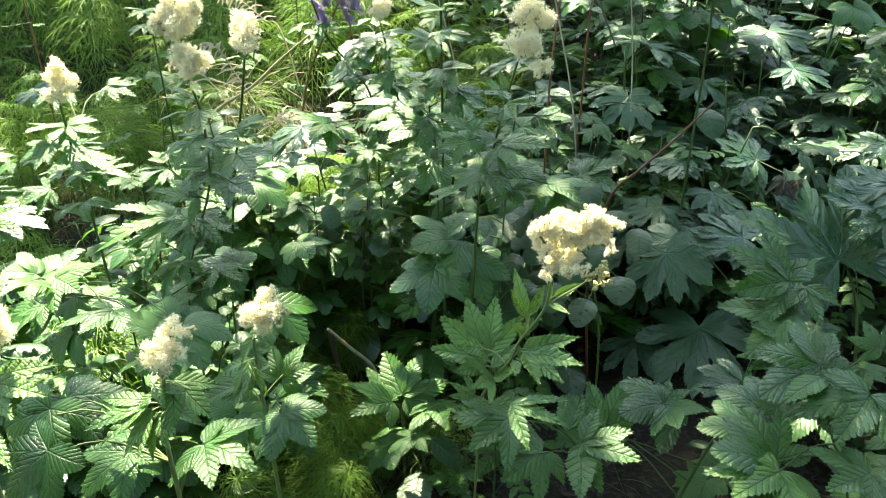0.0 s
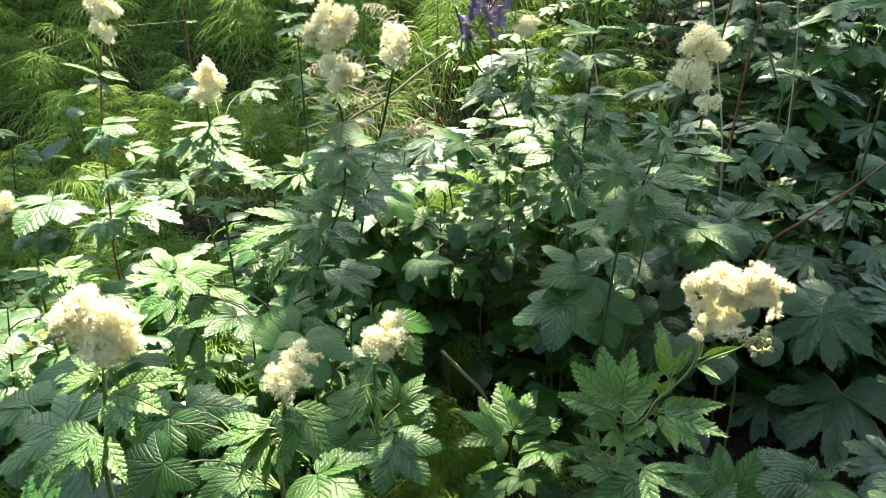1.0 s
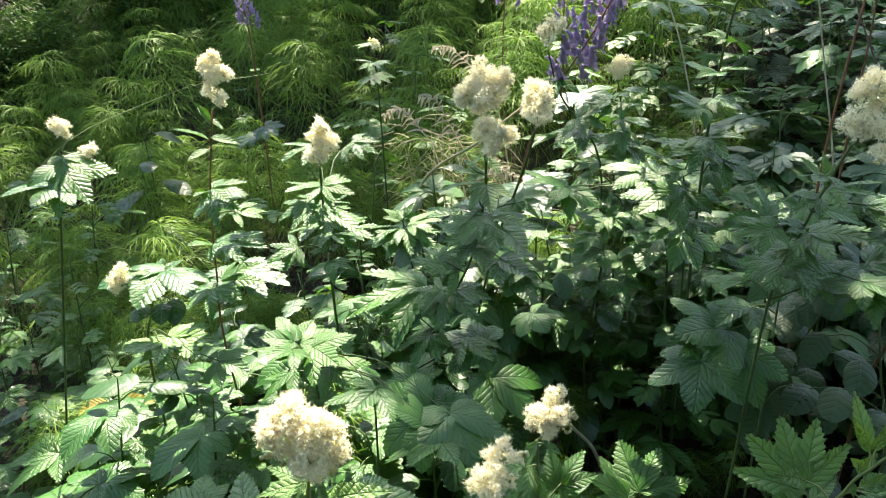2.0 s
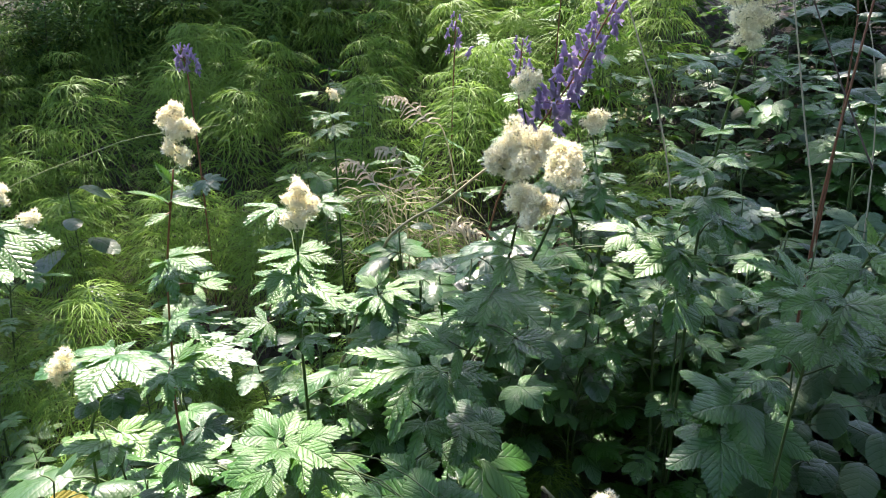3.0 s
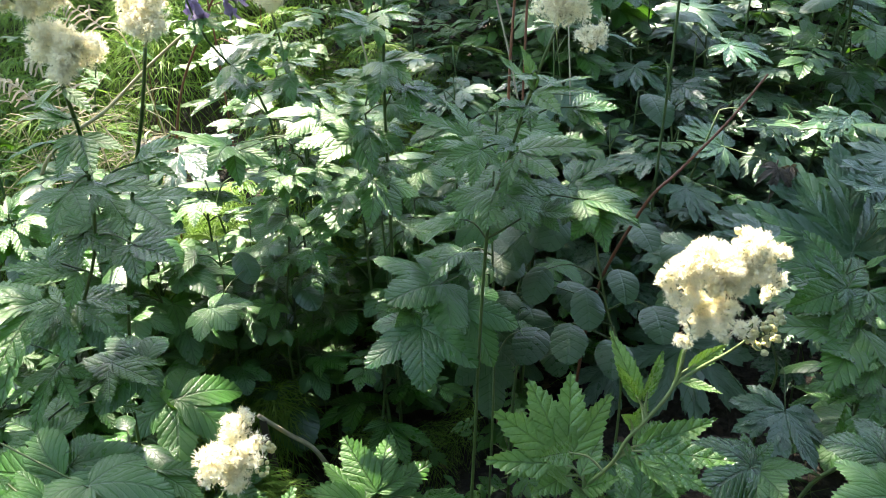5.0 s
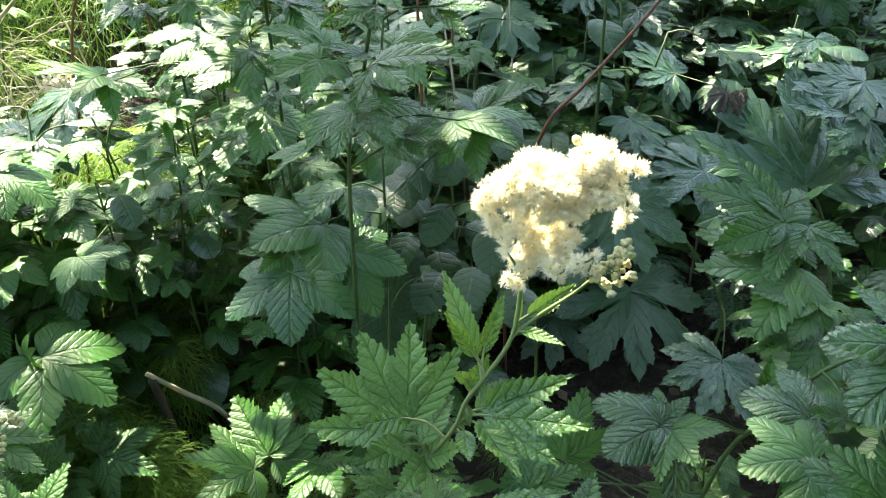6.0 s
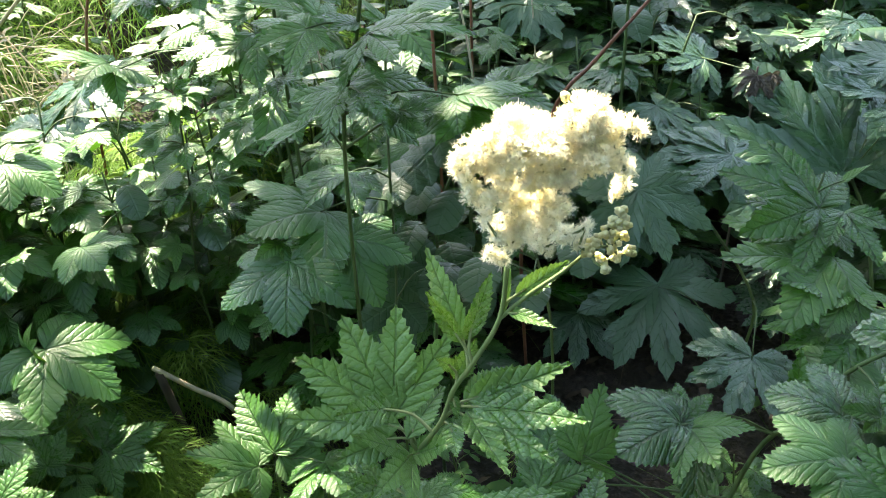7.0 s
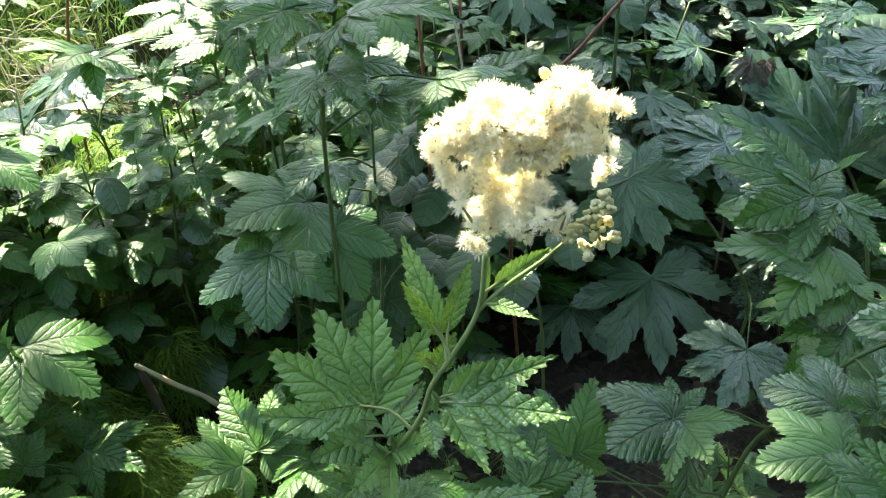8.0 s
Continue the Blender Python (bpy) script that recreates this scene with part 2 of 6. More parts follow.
def make_leaf(kind, seed):
    """A leaf of about unit length from its petiole at the origin along +y, facing +z."""
    rng = random.Random(seed)
    v, f, u = [], [], []
    mat = LEAF
    r = rng.uniform
    if kind == "palm":
        for a, ln, wd in ((0, 1.0, 0.44), (47, 0.92, 0.39), (-48, 0.93, 0.39), (96, 0.66, 0.32), (-98, 0.62, 0.32)):
            blade(v, f, u, rng, a + r(-7, 7), ln * r(0.9, 1.08), wd * r(0.88, 1.1), 13, 0.1, 0.42, r(0.08, 0.36), r(0.0, 0.3), 0.018, lift=r(0.0, 0.07), sharp=r(0.95, 1.15), curl=r(0, 0.4))
    elif kind == "palmyoung":
        # fresh fan leaf: long pointed lobes joined over their lower half
        for a, ln, wd in ((0, 1.0, 0.4), (34, 0.95, 0.36), (-35, 0.97, 0.36), (70, 0.8, 0.36), (-72, 0.78, 0.36), (115, 0.5, 0.3), (-118, 0.5, 0.3)):
            blade(v, f, u, rng, a + r(-5, 5), ln * r(0.92, 1.06), wd * r(0.9, 1.1), 12, 0.1, 0.4, r(0.02, 0.24), r(0.05, 0.25), 0.013, sharp=1.1, curl=r(0, 0.2))
        mat = YOUNG
    elif kind == "fanyoung":
        # fresh upper leaf: five long saw-edged lobes fused into one fan
        for a, ln, wd in ((0, 1.0, 0.35), (28, 0.98, 0.33), (-30, 1.0, 0.34), (60, 0.92, 0.31), (-62, 0.86, 0.31)):
            blade(v, f, u, rng, a + r(-4, 4), ln * r(0.92, 1.06), wd * r(0.9, 1.1), 13, 0.11, 0.43, r(0.0, 0.16), r(0.05, 0.22), 0.016, sharp=1.0, curl=r(0, 0.2))
        mat = YOUNG
    elif kind == "cut":
        # narrow, deeply parted lobes with coarse teeth
        for a, ln, wd in ((0, 1.0, 0.3), (38, 0.92, 0.27), (-39, 0.93, 0.27), (80, 0.72, 0.24), (-82, 0.7, 0.24)):
            blade(v, f, u, rng, a + r(-7, 7), ln * r(0.9, 1.08), wd * r(0.88, 1.1), 11, 0.19, 0.45, r(0.05, 0.3), r(0.0, 0.3), 0.016, lift=r(0.0, 0.06), sharp=r(1.0, 1.2), curl=r(0, 0.3))
    elif kind == "broad":
        # wide, shallowly lobed lower leaf
        for a, ln, wd in ((0, 1.0, 0.58), (50, 0.94, 0.52), (-51, 0.95, 0.52), (104, 0.7, 0.44), (-106, 0.68, 0.44)):
            blade(v, f, u, rng, a + r(-6, 6), ln * r(0.92, 1.06), wd * r(0.9, 1.08), 14, 0.07, 0.48, r(0.12, 0.34), r(0.0, 0.22), 0.018, lift=r(0.02, 0.08), sharp=0.78, curl=r(0.1, 0.4))
        mat = SMOOTH
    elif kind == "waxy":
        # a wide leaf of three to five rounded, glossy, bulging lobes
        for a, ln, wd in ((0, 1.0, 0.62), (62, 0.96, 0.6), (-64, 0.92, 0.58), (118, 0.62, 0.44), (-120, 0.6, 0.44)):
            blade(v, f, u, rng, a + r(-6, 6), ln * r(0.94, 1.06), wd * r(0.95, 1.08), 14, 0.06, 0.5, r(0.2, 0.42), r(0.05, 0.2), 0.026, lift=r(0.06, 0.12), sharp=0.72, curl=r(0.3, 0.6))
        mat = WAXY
    elif kind in ("three", "threeyoung"):
        wide, point = (0.4, 1.0) if kind == "three" else (0.27, 1.3)
        for a, ln, wd in ((0, 1.0, wide), (46, 0.88, wide * 0.88), (-46, 0.86, wide * 0.88)):
            blade(v, f, u, rng, a * (1.0 if kind == "three" else 0.72) + r(-7, 7), ln * r(0.88, 1.08), wd * r(0.9, 1.1), 13, 0.12, 0.4, r(0.05, 0.34), r(0.05, 0.35), 0.018, sharp=point, curl=r(0, 0.25))
        if kind == "three":
            blade(v, f, u, rng, 100, 0.45, 0.26, 9, 0.08, 0.45, 0.2, 0.2, 0.012)
        mat = YOUNG if kind == "threeyoung" else LEAF
    elif kind in ("lance", "lanceyoung"):
        blade(v, f, u, rng, 0, 1.0, 0.34, 13, 0.12, 0.36, r(0.05, 0.3), r(0.15, 0.4), 0.013, sharp=1.2)
        mat = YOUNG if kind == "lanceyoung" else LEAF
    elif kind == "ovate":
        blade(v, f, u, rng, 0, 1.0, r(0.58, 0.72), 12, 0.045, 0.47, r(0.1, 0.28), r(0.0, 0.15), 0.014, lift=0.05, sharp=0.6, slant=0.8, veins=6, curl=r(0.1, 0.5))
        mat = OVATE
    elif kind == "pinnate":
        # paired oval leaflets on a slender axis, a larger one at the end
        for k in range(4):
            y = 0.16 + 0.16 * k
            for sgn in (-1, 1):
                blade(v, f, u, rng, sgn * (68 - 6 * k) + r(-8, 8), 0.34 * r(0.85, 1.1), 0.23, 9, 0.03, 0.46, r(0.1, 0.3), 0.1, 0.014, sharp=0.65, slant=0.8, veins=6, at=(0, y, -0.12 * y * y), curl=0.3)
        blade(v, f, u, rng, r(-8, 8), 0.42, 0.3, 10, 0.03, 0.46, 0.2, 0.1, 0.014, sharp=0.7, slant=0.8, veins=6, at=(0, 0.72, -0.06), curl=0.3)
        t0 = len(v)
        tube(v, f, [(0, 0.9 * k / 6, -0.12 * (0.9 * k / 6) ** 2) for k in range(7)], [0.011 - 0.001 * k for k in range(7)], 4)
        u += [(0.5, 0.0)] * (len(v) - t0)
        mat = OVATE
    elif kind == "spray":
        # compound leaf: pairs of toothed leaflets on an axis, a three-lobed one at its end
        for y, ln in ((0.2, 0.3), (0.42, 0.36), (0.62, 0.36)):
            for sgn in (-1, 1):
                blade(v, f, u, rng, sgn * (64 - 20 * y) + r(-9, 9), ln * r(0.85, 1.12), 0.17 * r(0.9, 1.1), 8, 0.1, 0.42, r(0.08, 0.34), r(0.0, 0.25), 0.014, at=(0, y + r(-0.03, 0.03), -0.14 * y * y), sharp=0.9, veins=7, curl=r(0, 0.3))
        for a, ln in ((0, 0.46), (48, 0.36), (-50, 0.36)):
            blade(v, f, u, rng, a + r(-6, 6), ln * r(0.9, 1.1), 0.21, 9, 0.1, 0.42, r(0.08, 0.3), r(0.0, 0.25), 0.014, at=(0, 0.68, -0.065), sharp=0.95, veins=7, curl=r(0, 0.3))
        t0 = len(v)
        tube(v, f, [(0, 0.7 * k / 5, -0.14 * (0.7 * k / 5) ** 2) for k in range(6)], [0.011 - 0.001 * k for k in range(6)], 4)
        u += [(0.5, 0.0)] * (len(v) - t0)
    elif kind == "wolf":
        # deeply cut palm leaf with wedge lobes, each split again into jagged pointed teeth
        for a, ln in ((0, 1.0), (37, 0.97), (-37, 0.98), (76, 0.88), (-77, 0.87), (118, 0.7), (-120, 0.68)):
            ln *= r(0.93, 1.06)
            drop = r(0.1, 0.26)
            blade(v, f, u, rng, a + r(-3, 3), ln, 0.3, 8, 0.12, 0.52, drop, r(0.03, 0.15), 0.008, sharp=0.95, slant=2.0, veins=6)
            for sgn, k, ls, sp in ((-1, 0.34, 0.5, 17), (1, 0.36, 0.5, 17), (-1, 0.52, 0.34, 24), (1, 0.5, 0.34, 24)):
                k *= ln
                at = (math.sin(radians(a)) * k, math.cos(radians(a)) * k, -drop * ln * (k / ln) ** 2)
                blade(v, f, u, rng, a + sgn * (sp + r(-4, 4)), ln * ls, 0.13, 5, 0.14, 0.5, drop * 1.2, 0.05, 0.006, at=at, slant=2.0, veins=4)
        mat = WOLF
    elif kind == "yellow":
        for a in (0, 50, -50):
            blade(v, f, u, rng, a + r(-6, 6), r(0.85, 1.0), 0.42, 8, 0.06, 0.43, 0.3, 0.3, 0.02)
        mat = YELLOW
    elif kind == "dry":
        for a in (0, 45, -50, 95):
            blade(v, f, u, rng, a + r(-8, 8), r(0.8, 1.0), 0.3, 8, 0.08, 0.43, r(0.5, 0.8), 0.6, 0.03)
        mat = DRY
    return mesh_of(kind + "_leaf", v, f, mat, u)


LEAVES = {k: [make_leaf(k, 11 * i + len(k)) for i in range(5)] for k in
          ("palm", "palmyoung", "fanyoung", "waxy", "spray", "cut", "broad", "three", "threeyoung", "lance", "lanceyoung", "ovate", "pinnate", "wolf", "yellow", "dry")}


def aim(base, tip, face=(0, -0.3, 1), wide=1.0):
    """The pose that lays a unit leaf from base to tip, turned to face the given way."""
    base, y = Vector(base), Vector(tip) - Vector(base)
    size = y.length
    y.normalize()
    z = Vector(face) - Vector(face).dot(y) * y
    if z.length < 1e-3:
        z = Vector((0.1, -1, 0.2)) - Vector((0.1, -1, 0.2)).dot(y) * y
    z.normalize()
    x = y.cross(z)
    m = Matrix((x, y, z)).transposed().to_4x4() @ Matrix.Diagonal((size * wide, size, size, 1))
    return Matrix.Translation(base) @ m


def plant(name, label, category, stem, leaves, r0=0.0035, r1=0.002, mat=None, group="", side_stems=(), seed=0, own_stalks=True, size=1.0, extra=0):
    """A plant: a stem through the given places from the ground up, leaves (kind, base, tip[, face[, wide]]), each on a leaf stalk of its own;
    size shrinks the mature leaves, extra adds small ones along the stem."""
    rng = random.Random(seed)
    thing = new(name)
    origin = Vector(stem[0])
    thing.location = origin
    line = bend(stem, 5)
    v, f = [], []
    k = len(line)
    tube(v, f, [p - origin for p in line], [r0 + (r1 - r0) * i / (k - 1) for i in range(k)], 7)
    for pts in side_stems:
        sl = bend(pts, 4)
        tube(v, f, [p - origin for p in sl], [r1 * 1.1 - 0.4 * r1 * i / (len(sl) - 1) for i in range(len(sl))], 6)
    leaves = list(leaves)
    mature = [e[0] for e in leaves if "young" not in e[0]]
    for i in range(extra):
        at = line[int((0.38 + 0.55 * (i + rng.random()) / extra) * (k - 1))]
        a = 2.4 * i + rng.uniform(-0.5, 0.5)
        d = Vector((math.cos(a), math.sin(a), rng.uniform(-0.35, 0.3)))
        ln = rng.uniform(0.05, 0.085) / size
        b = at + d * rng.uniform(0.03, 0.07)
        leaves.append((rng.choice(mature), b, b + d * ln))
    for kind, base, tip, *more in leaves:
        b, t = Vector(base), Vector(tip)
        if "young" not in kind:
            t = b.lerp(t, size)
            tip = t
        face = more[0] if more and more[0] else (rng.uniform(-0.2, 0.2), -0.28 + rng.uniform(-0.16, 0.16), 1)
        wide = more[1] if len(more) > 1 else rng.uniform(0.92, 1.1)
        m = Matrix.Translation(-origin) @ aim(base, tip, face, wide)
        leaf = part("leaf", rng.choice(LEAVES[kind]), thing, m=m)
        node = min(line, key=lambda q: (q - b).length + 0.9 * max(0.0, q.z - b.z + 0.02))
        gap = (b - node).length
        if gap > 0.006:
            way = (t - b).normalized()
            midp = node.lerp(b, 0.55) + Vector((0, 0, 0.12 * gap)) - way * 0.05 * gap
            pl = bend([node, midp, b + way * 0.01], 3)
            sv, sf = ([], []) if own_stalks else (v, f)
            tube(sv, sf, [p - origin for p in pl], [0.0018 - 0.0008 * i / (len(pl) - 1) for i in range(len(pl))], 5)
            if own_stalks:
                part("leaf_stalk", mesh_of("leaf_stalk", sv, sf, mat or STEM), leaf).matrix_parent_inverse = m.inverted()
    part("stem", mesh_of(name + "_stem", v, f, mat or STEM), thing)
    return tagged(thing, label, category, group)


def floret(v, f, rng, p, out, size, hairs):
    """A tiny open flower: five spoon petals and a spray of stamens."""
    ref = Vector((rng.uniform(-1, 1), rng.uniform(-1, 1), rng.uniform(-1, 1)))
    a = out.cross(ref)
    if a.length < 1e-4:
        a = out.orthogonal()
    a.normalize()
    b = out.cross(a)
    for k in range(5):
        w = 2 * math.pi * (k + rng.uniform(-0.2, 0.2)) / 5
        d = math.cos(w) * a + math.sin(w) * b
        e = d.cross(out) * size * 0.42
        q = len(v)
        v.extend((tuple(p), tuple(p + d * size * 0.6 + e + out * size * 0.2), tuple(p + d * size * 1.05 + out * size * 0.35), tuple(p + d * size * 0.6 - e + out * size * 0.2)))
        f.append((q, q + 1, q + 2, q + 3))
    for k in range(hairs):
        w, s = rng.uniform(0, 6.28), rng.uniform(0.15, 1.0)
        d = (out + (math.cos(w) * a + math.sin(w) * b) * s).normalized()
        e = d.cross(ref).normalized() * size * 0.055
        q, ln = len(v), size * rng.uniform(1.5, 2.7)
        v.extend((tuple(p - e), tuple(p + e), tuple(p + d * ln + e), tuple(p + d * ln - e)))
        f.append((q, q + 1, q + 2, q + 3))


def ball(v, f, p, r):
    """A small rounded bud."""
    q = len(v)
    v.append((p[0], p[1], p[2] - r))
    for z, rad in ((-0.45, 0.89), (0.45, 0.89)):
        for k in range(6):
            w = 2 * math.pi * k / 6 + z
            v.append((p[0] + rad * r * math.cos(w), p[1] + rad * r * math.sin(w), p[2] + z * r))
    v.append((p[0], p[1], p[2] + r))
    for k in range(6):
        j = (k + 1) % 6
        f.append((q, q + 1 + j, q + 1 + k))
        f.append((q + 1 + k, q + 1 + j, q + 7 + j, q + 7 + k))
        f.append((q + 7 + k, q + 7 + j, q + 13))


def bud_mesh():
    v, f = [], []
    ball(v, f, (0, 0, 0), 1.0)
    return mesh_of("bud", v, f, BUD)


BUD_MESH = bud_mesh()


def flower_head(thing, foot, puffs, bud_puffs=(), size=0.0028, density=1.0, hairs=7, seed=1, buds=11):
    """A frothy panicle under a plant: puffs (x, y, z, radius) of cream florets, stalks to each from its foot, round buds."""
    rng = random.Random(seed)
    o = Vector(thing.location)
    v, f = [], []
    joined = [Vector(foot)]
    left = [Vector(p[:3]) for p in (*puffs, *bud_puffs)]
    while left:
        a, c = min(((q, w) for q in joined for w in left), key=lambda e: (e[0] - e[1]).length)
        mid = a.lerp(c, 0.5) + Vector((rng.uniform(-1, 1), rng.uniform(-1, 1), -0.5)) * 0.15 * (c - a).length
        tube(v, f, [a - o, mid - o, c - o], [0.0012, 0.001, 0.0008], 4)
        joined.append(c)
        left.remove(c)
    head = part("flower_head", mesh_of("flower_head", v, f, PALE_STEM), thing, "frothy cream panicle")
    for x, y, z, r in puffs:
        v, f = [], []
        c = Vector((x, y, z)) - o
        r *= 0.95
        # a loose cloud: some small rounded sprays round the middle of each puff
        sprays = [(Vector((0, 0, 0)), r * 0.72)]
        for _ in range(6 if r > 0.012 else 3):
            d = Vector((rng.gauss(0, 1), rng.gauss(0, 1), rng.gauss(0, 1) + 0.2)).normalized()
            sprays.append((d * r * rng.uniform(0.45, 0.8), r * rng.uniform(0.32, 0.55)))
        for mid, rad in sprays:
            for _ in range(int(density * 3.0 * (rad / size) ** 2) + 5):
                w = Vector((rng.gauss(0, 1), rng.gauss(0, 1), rng.gauss(0, 1))).normalized()
                p = mid + w * rad * rng.uniform(0.5, 1.06)
                floret(v, f, rng, p, (w + Vector((0, 0, 0.25))).normalized(), size * rng.uniform(0.7, 1.15), hairs)
        part("flower_puff", mesh_of("flower_puff", v, f, PETAL, smooth=False), head, m=Matrix.Translation(c))
    for x, y, z, r in bud_puffs:
        for _ in range(buds):
            w = Vector((rng.gauss(0, 1), rng.gauss(0, 1), rng.gauss(0, 1))).normalized() * r * rng.uniform(0.4, 1)
            s = size * rng.uniform(0.75, 1.2) * (1.2 if buds < 15 else 1.15)
            part("bud", BUD_MESH, head, m=Matrix.Translation(Vector((x, y, z)) - o + w) @ Matrix.Diagonal((s, s, s, 1)))


# ---- ground ----
def ground_z(x, y):
    """Level by the path, rising gently behind into the wood."""
    up = max(0.0, y - 2.3)
    rise = 0.42 * up * up / (up + 0.8) if up > 0 else 0.0
    return min(rise, 1.1) + 0.035 * noise.noise((x * 1.1, y * 1.1, 0.3)) + 0.012 * noise.noise((x * 5, y * 5, 2.0))


def build_ground():
    # one sheet: fine where it is seen from near, coarse out to the horizon
    xs = sorted({round(v, 3) for v in [*np.arange(-4, 4.01, 0.1), *np.arange(-40, 40.1, 2.0), -900, -400, -150, 150, 400, 900]})
    ys = sorted({round(v, 3) for v in [*np.arange(-1, 6.01, 0.1), *np.arange(-40, 40.1, 2.0), -900, -400, -150, 150, 400, 900]})
    v = [(float(x), float(y), ground_z(x, y) if abs(x) < 41 and abs(y) < 41 else (1.1 if y > 41 else 0.0)) for y in ys for x in xs]
    w = len(xs)
    f = [(j * w + i, j * w + i + 1, (j + 1) * w + i + 1, (j + 1) * w + i) for j in range(len(ys) - 1) for i in range(w - 1)]
    tagged(new("ground", mesh_of("ground", v, f, SOIL)), "dark bare woodland soil with humus and dry litter", "ground", kind="structure")


build_ground()


# ---- plants that stand out ----
thing = plant("meadowsweet", "blooming meadowsweet with frothy cream head and fresh green leaves", "meadowsweet", [(0.086, 1.213, 0.000), (0.101, 1.173, 0.293), (0.112, 1.135, 0.570), (0.118, 1.105, 0.642), (0.139, 1.085, 0.692), (0.160, 1.068, 0.738), (0.171, 1.060, 0.776), (0.187, 1.052, 0.807), (0.208, 1.045, 0.851), (0.215, 1.045, 0.900)], [
    ("fanyoung", (0.119, 1.1, 0.718), (0.087, 1.145, 0.802), (-0.15, -0.85, 0.7), 1.12),
    ("lanceyoung", (0.125, 1.095, 0.716), (0.045, 1.1, 0.734), (0, -0.7, 0.8), 1.35),
    ("lanceyoung", (0.121, 1.09, 0.71), (0.072, 1.06, 0.718), (0, -0.8, 0.8), 1.50),
    ("lanceyoung", (0.121, 1.085, 0.745), (0.075, 1.06, 0.769), (0.1, -0.8, 0.7), 1.30),
    ("lanceyoung", (0.13, 1.085, 0.708), (0.169, 1.12, 0.738), (-0.5, -0.8, 0.4), 1.15),
    ("lanceyoung", (0.133, 1.085, 0.688), (0.166, 1.06, 0.718), (0, -0.6, 0.9), 1.50),
    ("threeyoung", (0.132, 1.085, 0.689), (0.101, 1.03, 0.725), (0, -0.7, 0.8), 1.30),
    ("threeyoung", (0.102, 1.11, 0.626), (0.064, 1.11, 0.665), (0, -0.6, 0.9), 1.10),
    ("palmyoung", (0.105, 1.09, 0.618), (0.116, 1.12, 0.627), (0, -0.5, 1), 1.20),
    ("threeyoung", (0.131, 1.08, 0.63), (0.183, 1.09, 0.631), (0, -0.5, 1), 1.10),
    ("threeyoung", (0.185, 1.055, 0.761), (0.267, 1.0, 0.784), (0.05, -0.75, 0.75), 1.00),
    ("lanceyoung", (0.182, 1.06, 0.764), (0.259, 1.04, 0.794), (0, -0.8, 0.7), 1.05),
    ("lanceyoung", (0.179, 1.06, 0.757), (0.226, 1.085, 0.774), (-0.3, -0.9, 0.5), 1.50),
    ("lanceyoung", (0.18, 1.055, 0.756), (0.198, 0.985, 0.752), (0.3, -0.8, 0.6), 1.05),
    ("lanceyoung", (0.168, 1.065, 0.737), (0.164, 1.03, 0.733), (0, -1, 0.5), 1.50),
    ("lanceyoung", (0.171, 1.065, 0.767), (0.172, 1.05, 0.754), (0, -1, 0.5), 1.30),
    ("lanceyoung", (0.183, 1.065, 0.82), (0.159, 1.1, 0.889), (-0.2, -1, 0.5), 0.78),
    ("lanceyoung", (0.18, 1.06, 0.822), (0.157, 1.07, 0.868), (-0.3, -1, 0.5), 0.75),
    ("lanceyoung", (0.184, 1.06, 0.824), (0.211, 1.075, 0.873), (0.2, -1, 0.5), 0.90),
    ("lanceyoung", (0.172, 1.06, 0.787), (0.193, 1.065, 0.819), (0.2, -1, 0.4), 1.50),
    ("lanceyoung", (0.174, 1.06, 0.799), (0.161, 1.05, 0.814), (0, -1, 0.5), 1.60),
    ("lanceyoung", (0.214, 1.045, 0.857), (0.238, 1.01, 0.866), (0, -0.8, 0.7), 0.70),
    ("lanceyoung", (0.211, 1.05, 0.851), (0.221, 1.06, 0.885), (0, -1, 0.4), 0.55),
    ("lanceyoung", (0.22, 1.045, 0.869), (0.259, 1.04, 0.897), (-0.2, -1, 0.6), 0.95),],
    0.0026, 0.0019, PALE_STEM, group="meadowsweet plants", seed=1, side_stems=[[(0.208, 1.045, 0.851), (0.229, 1.040, 0.872), (0.251, 1.030, 0.894), (0.268, 1.025, 0.912)]])
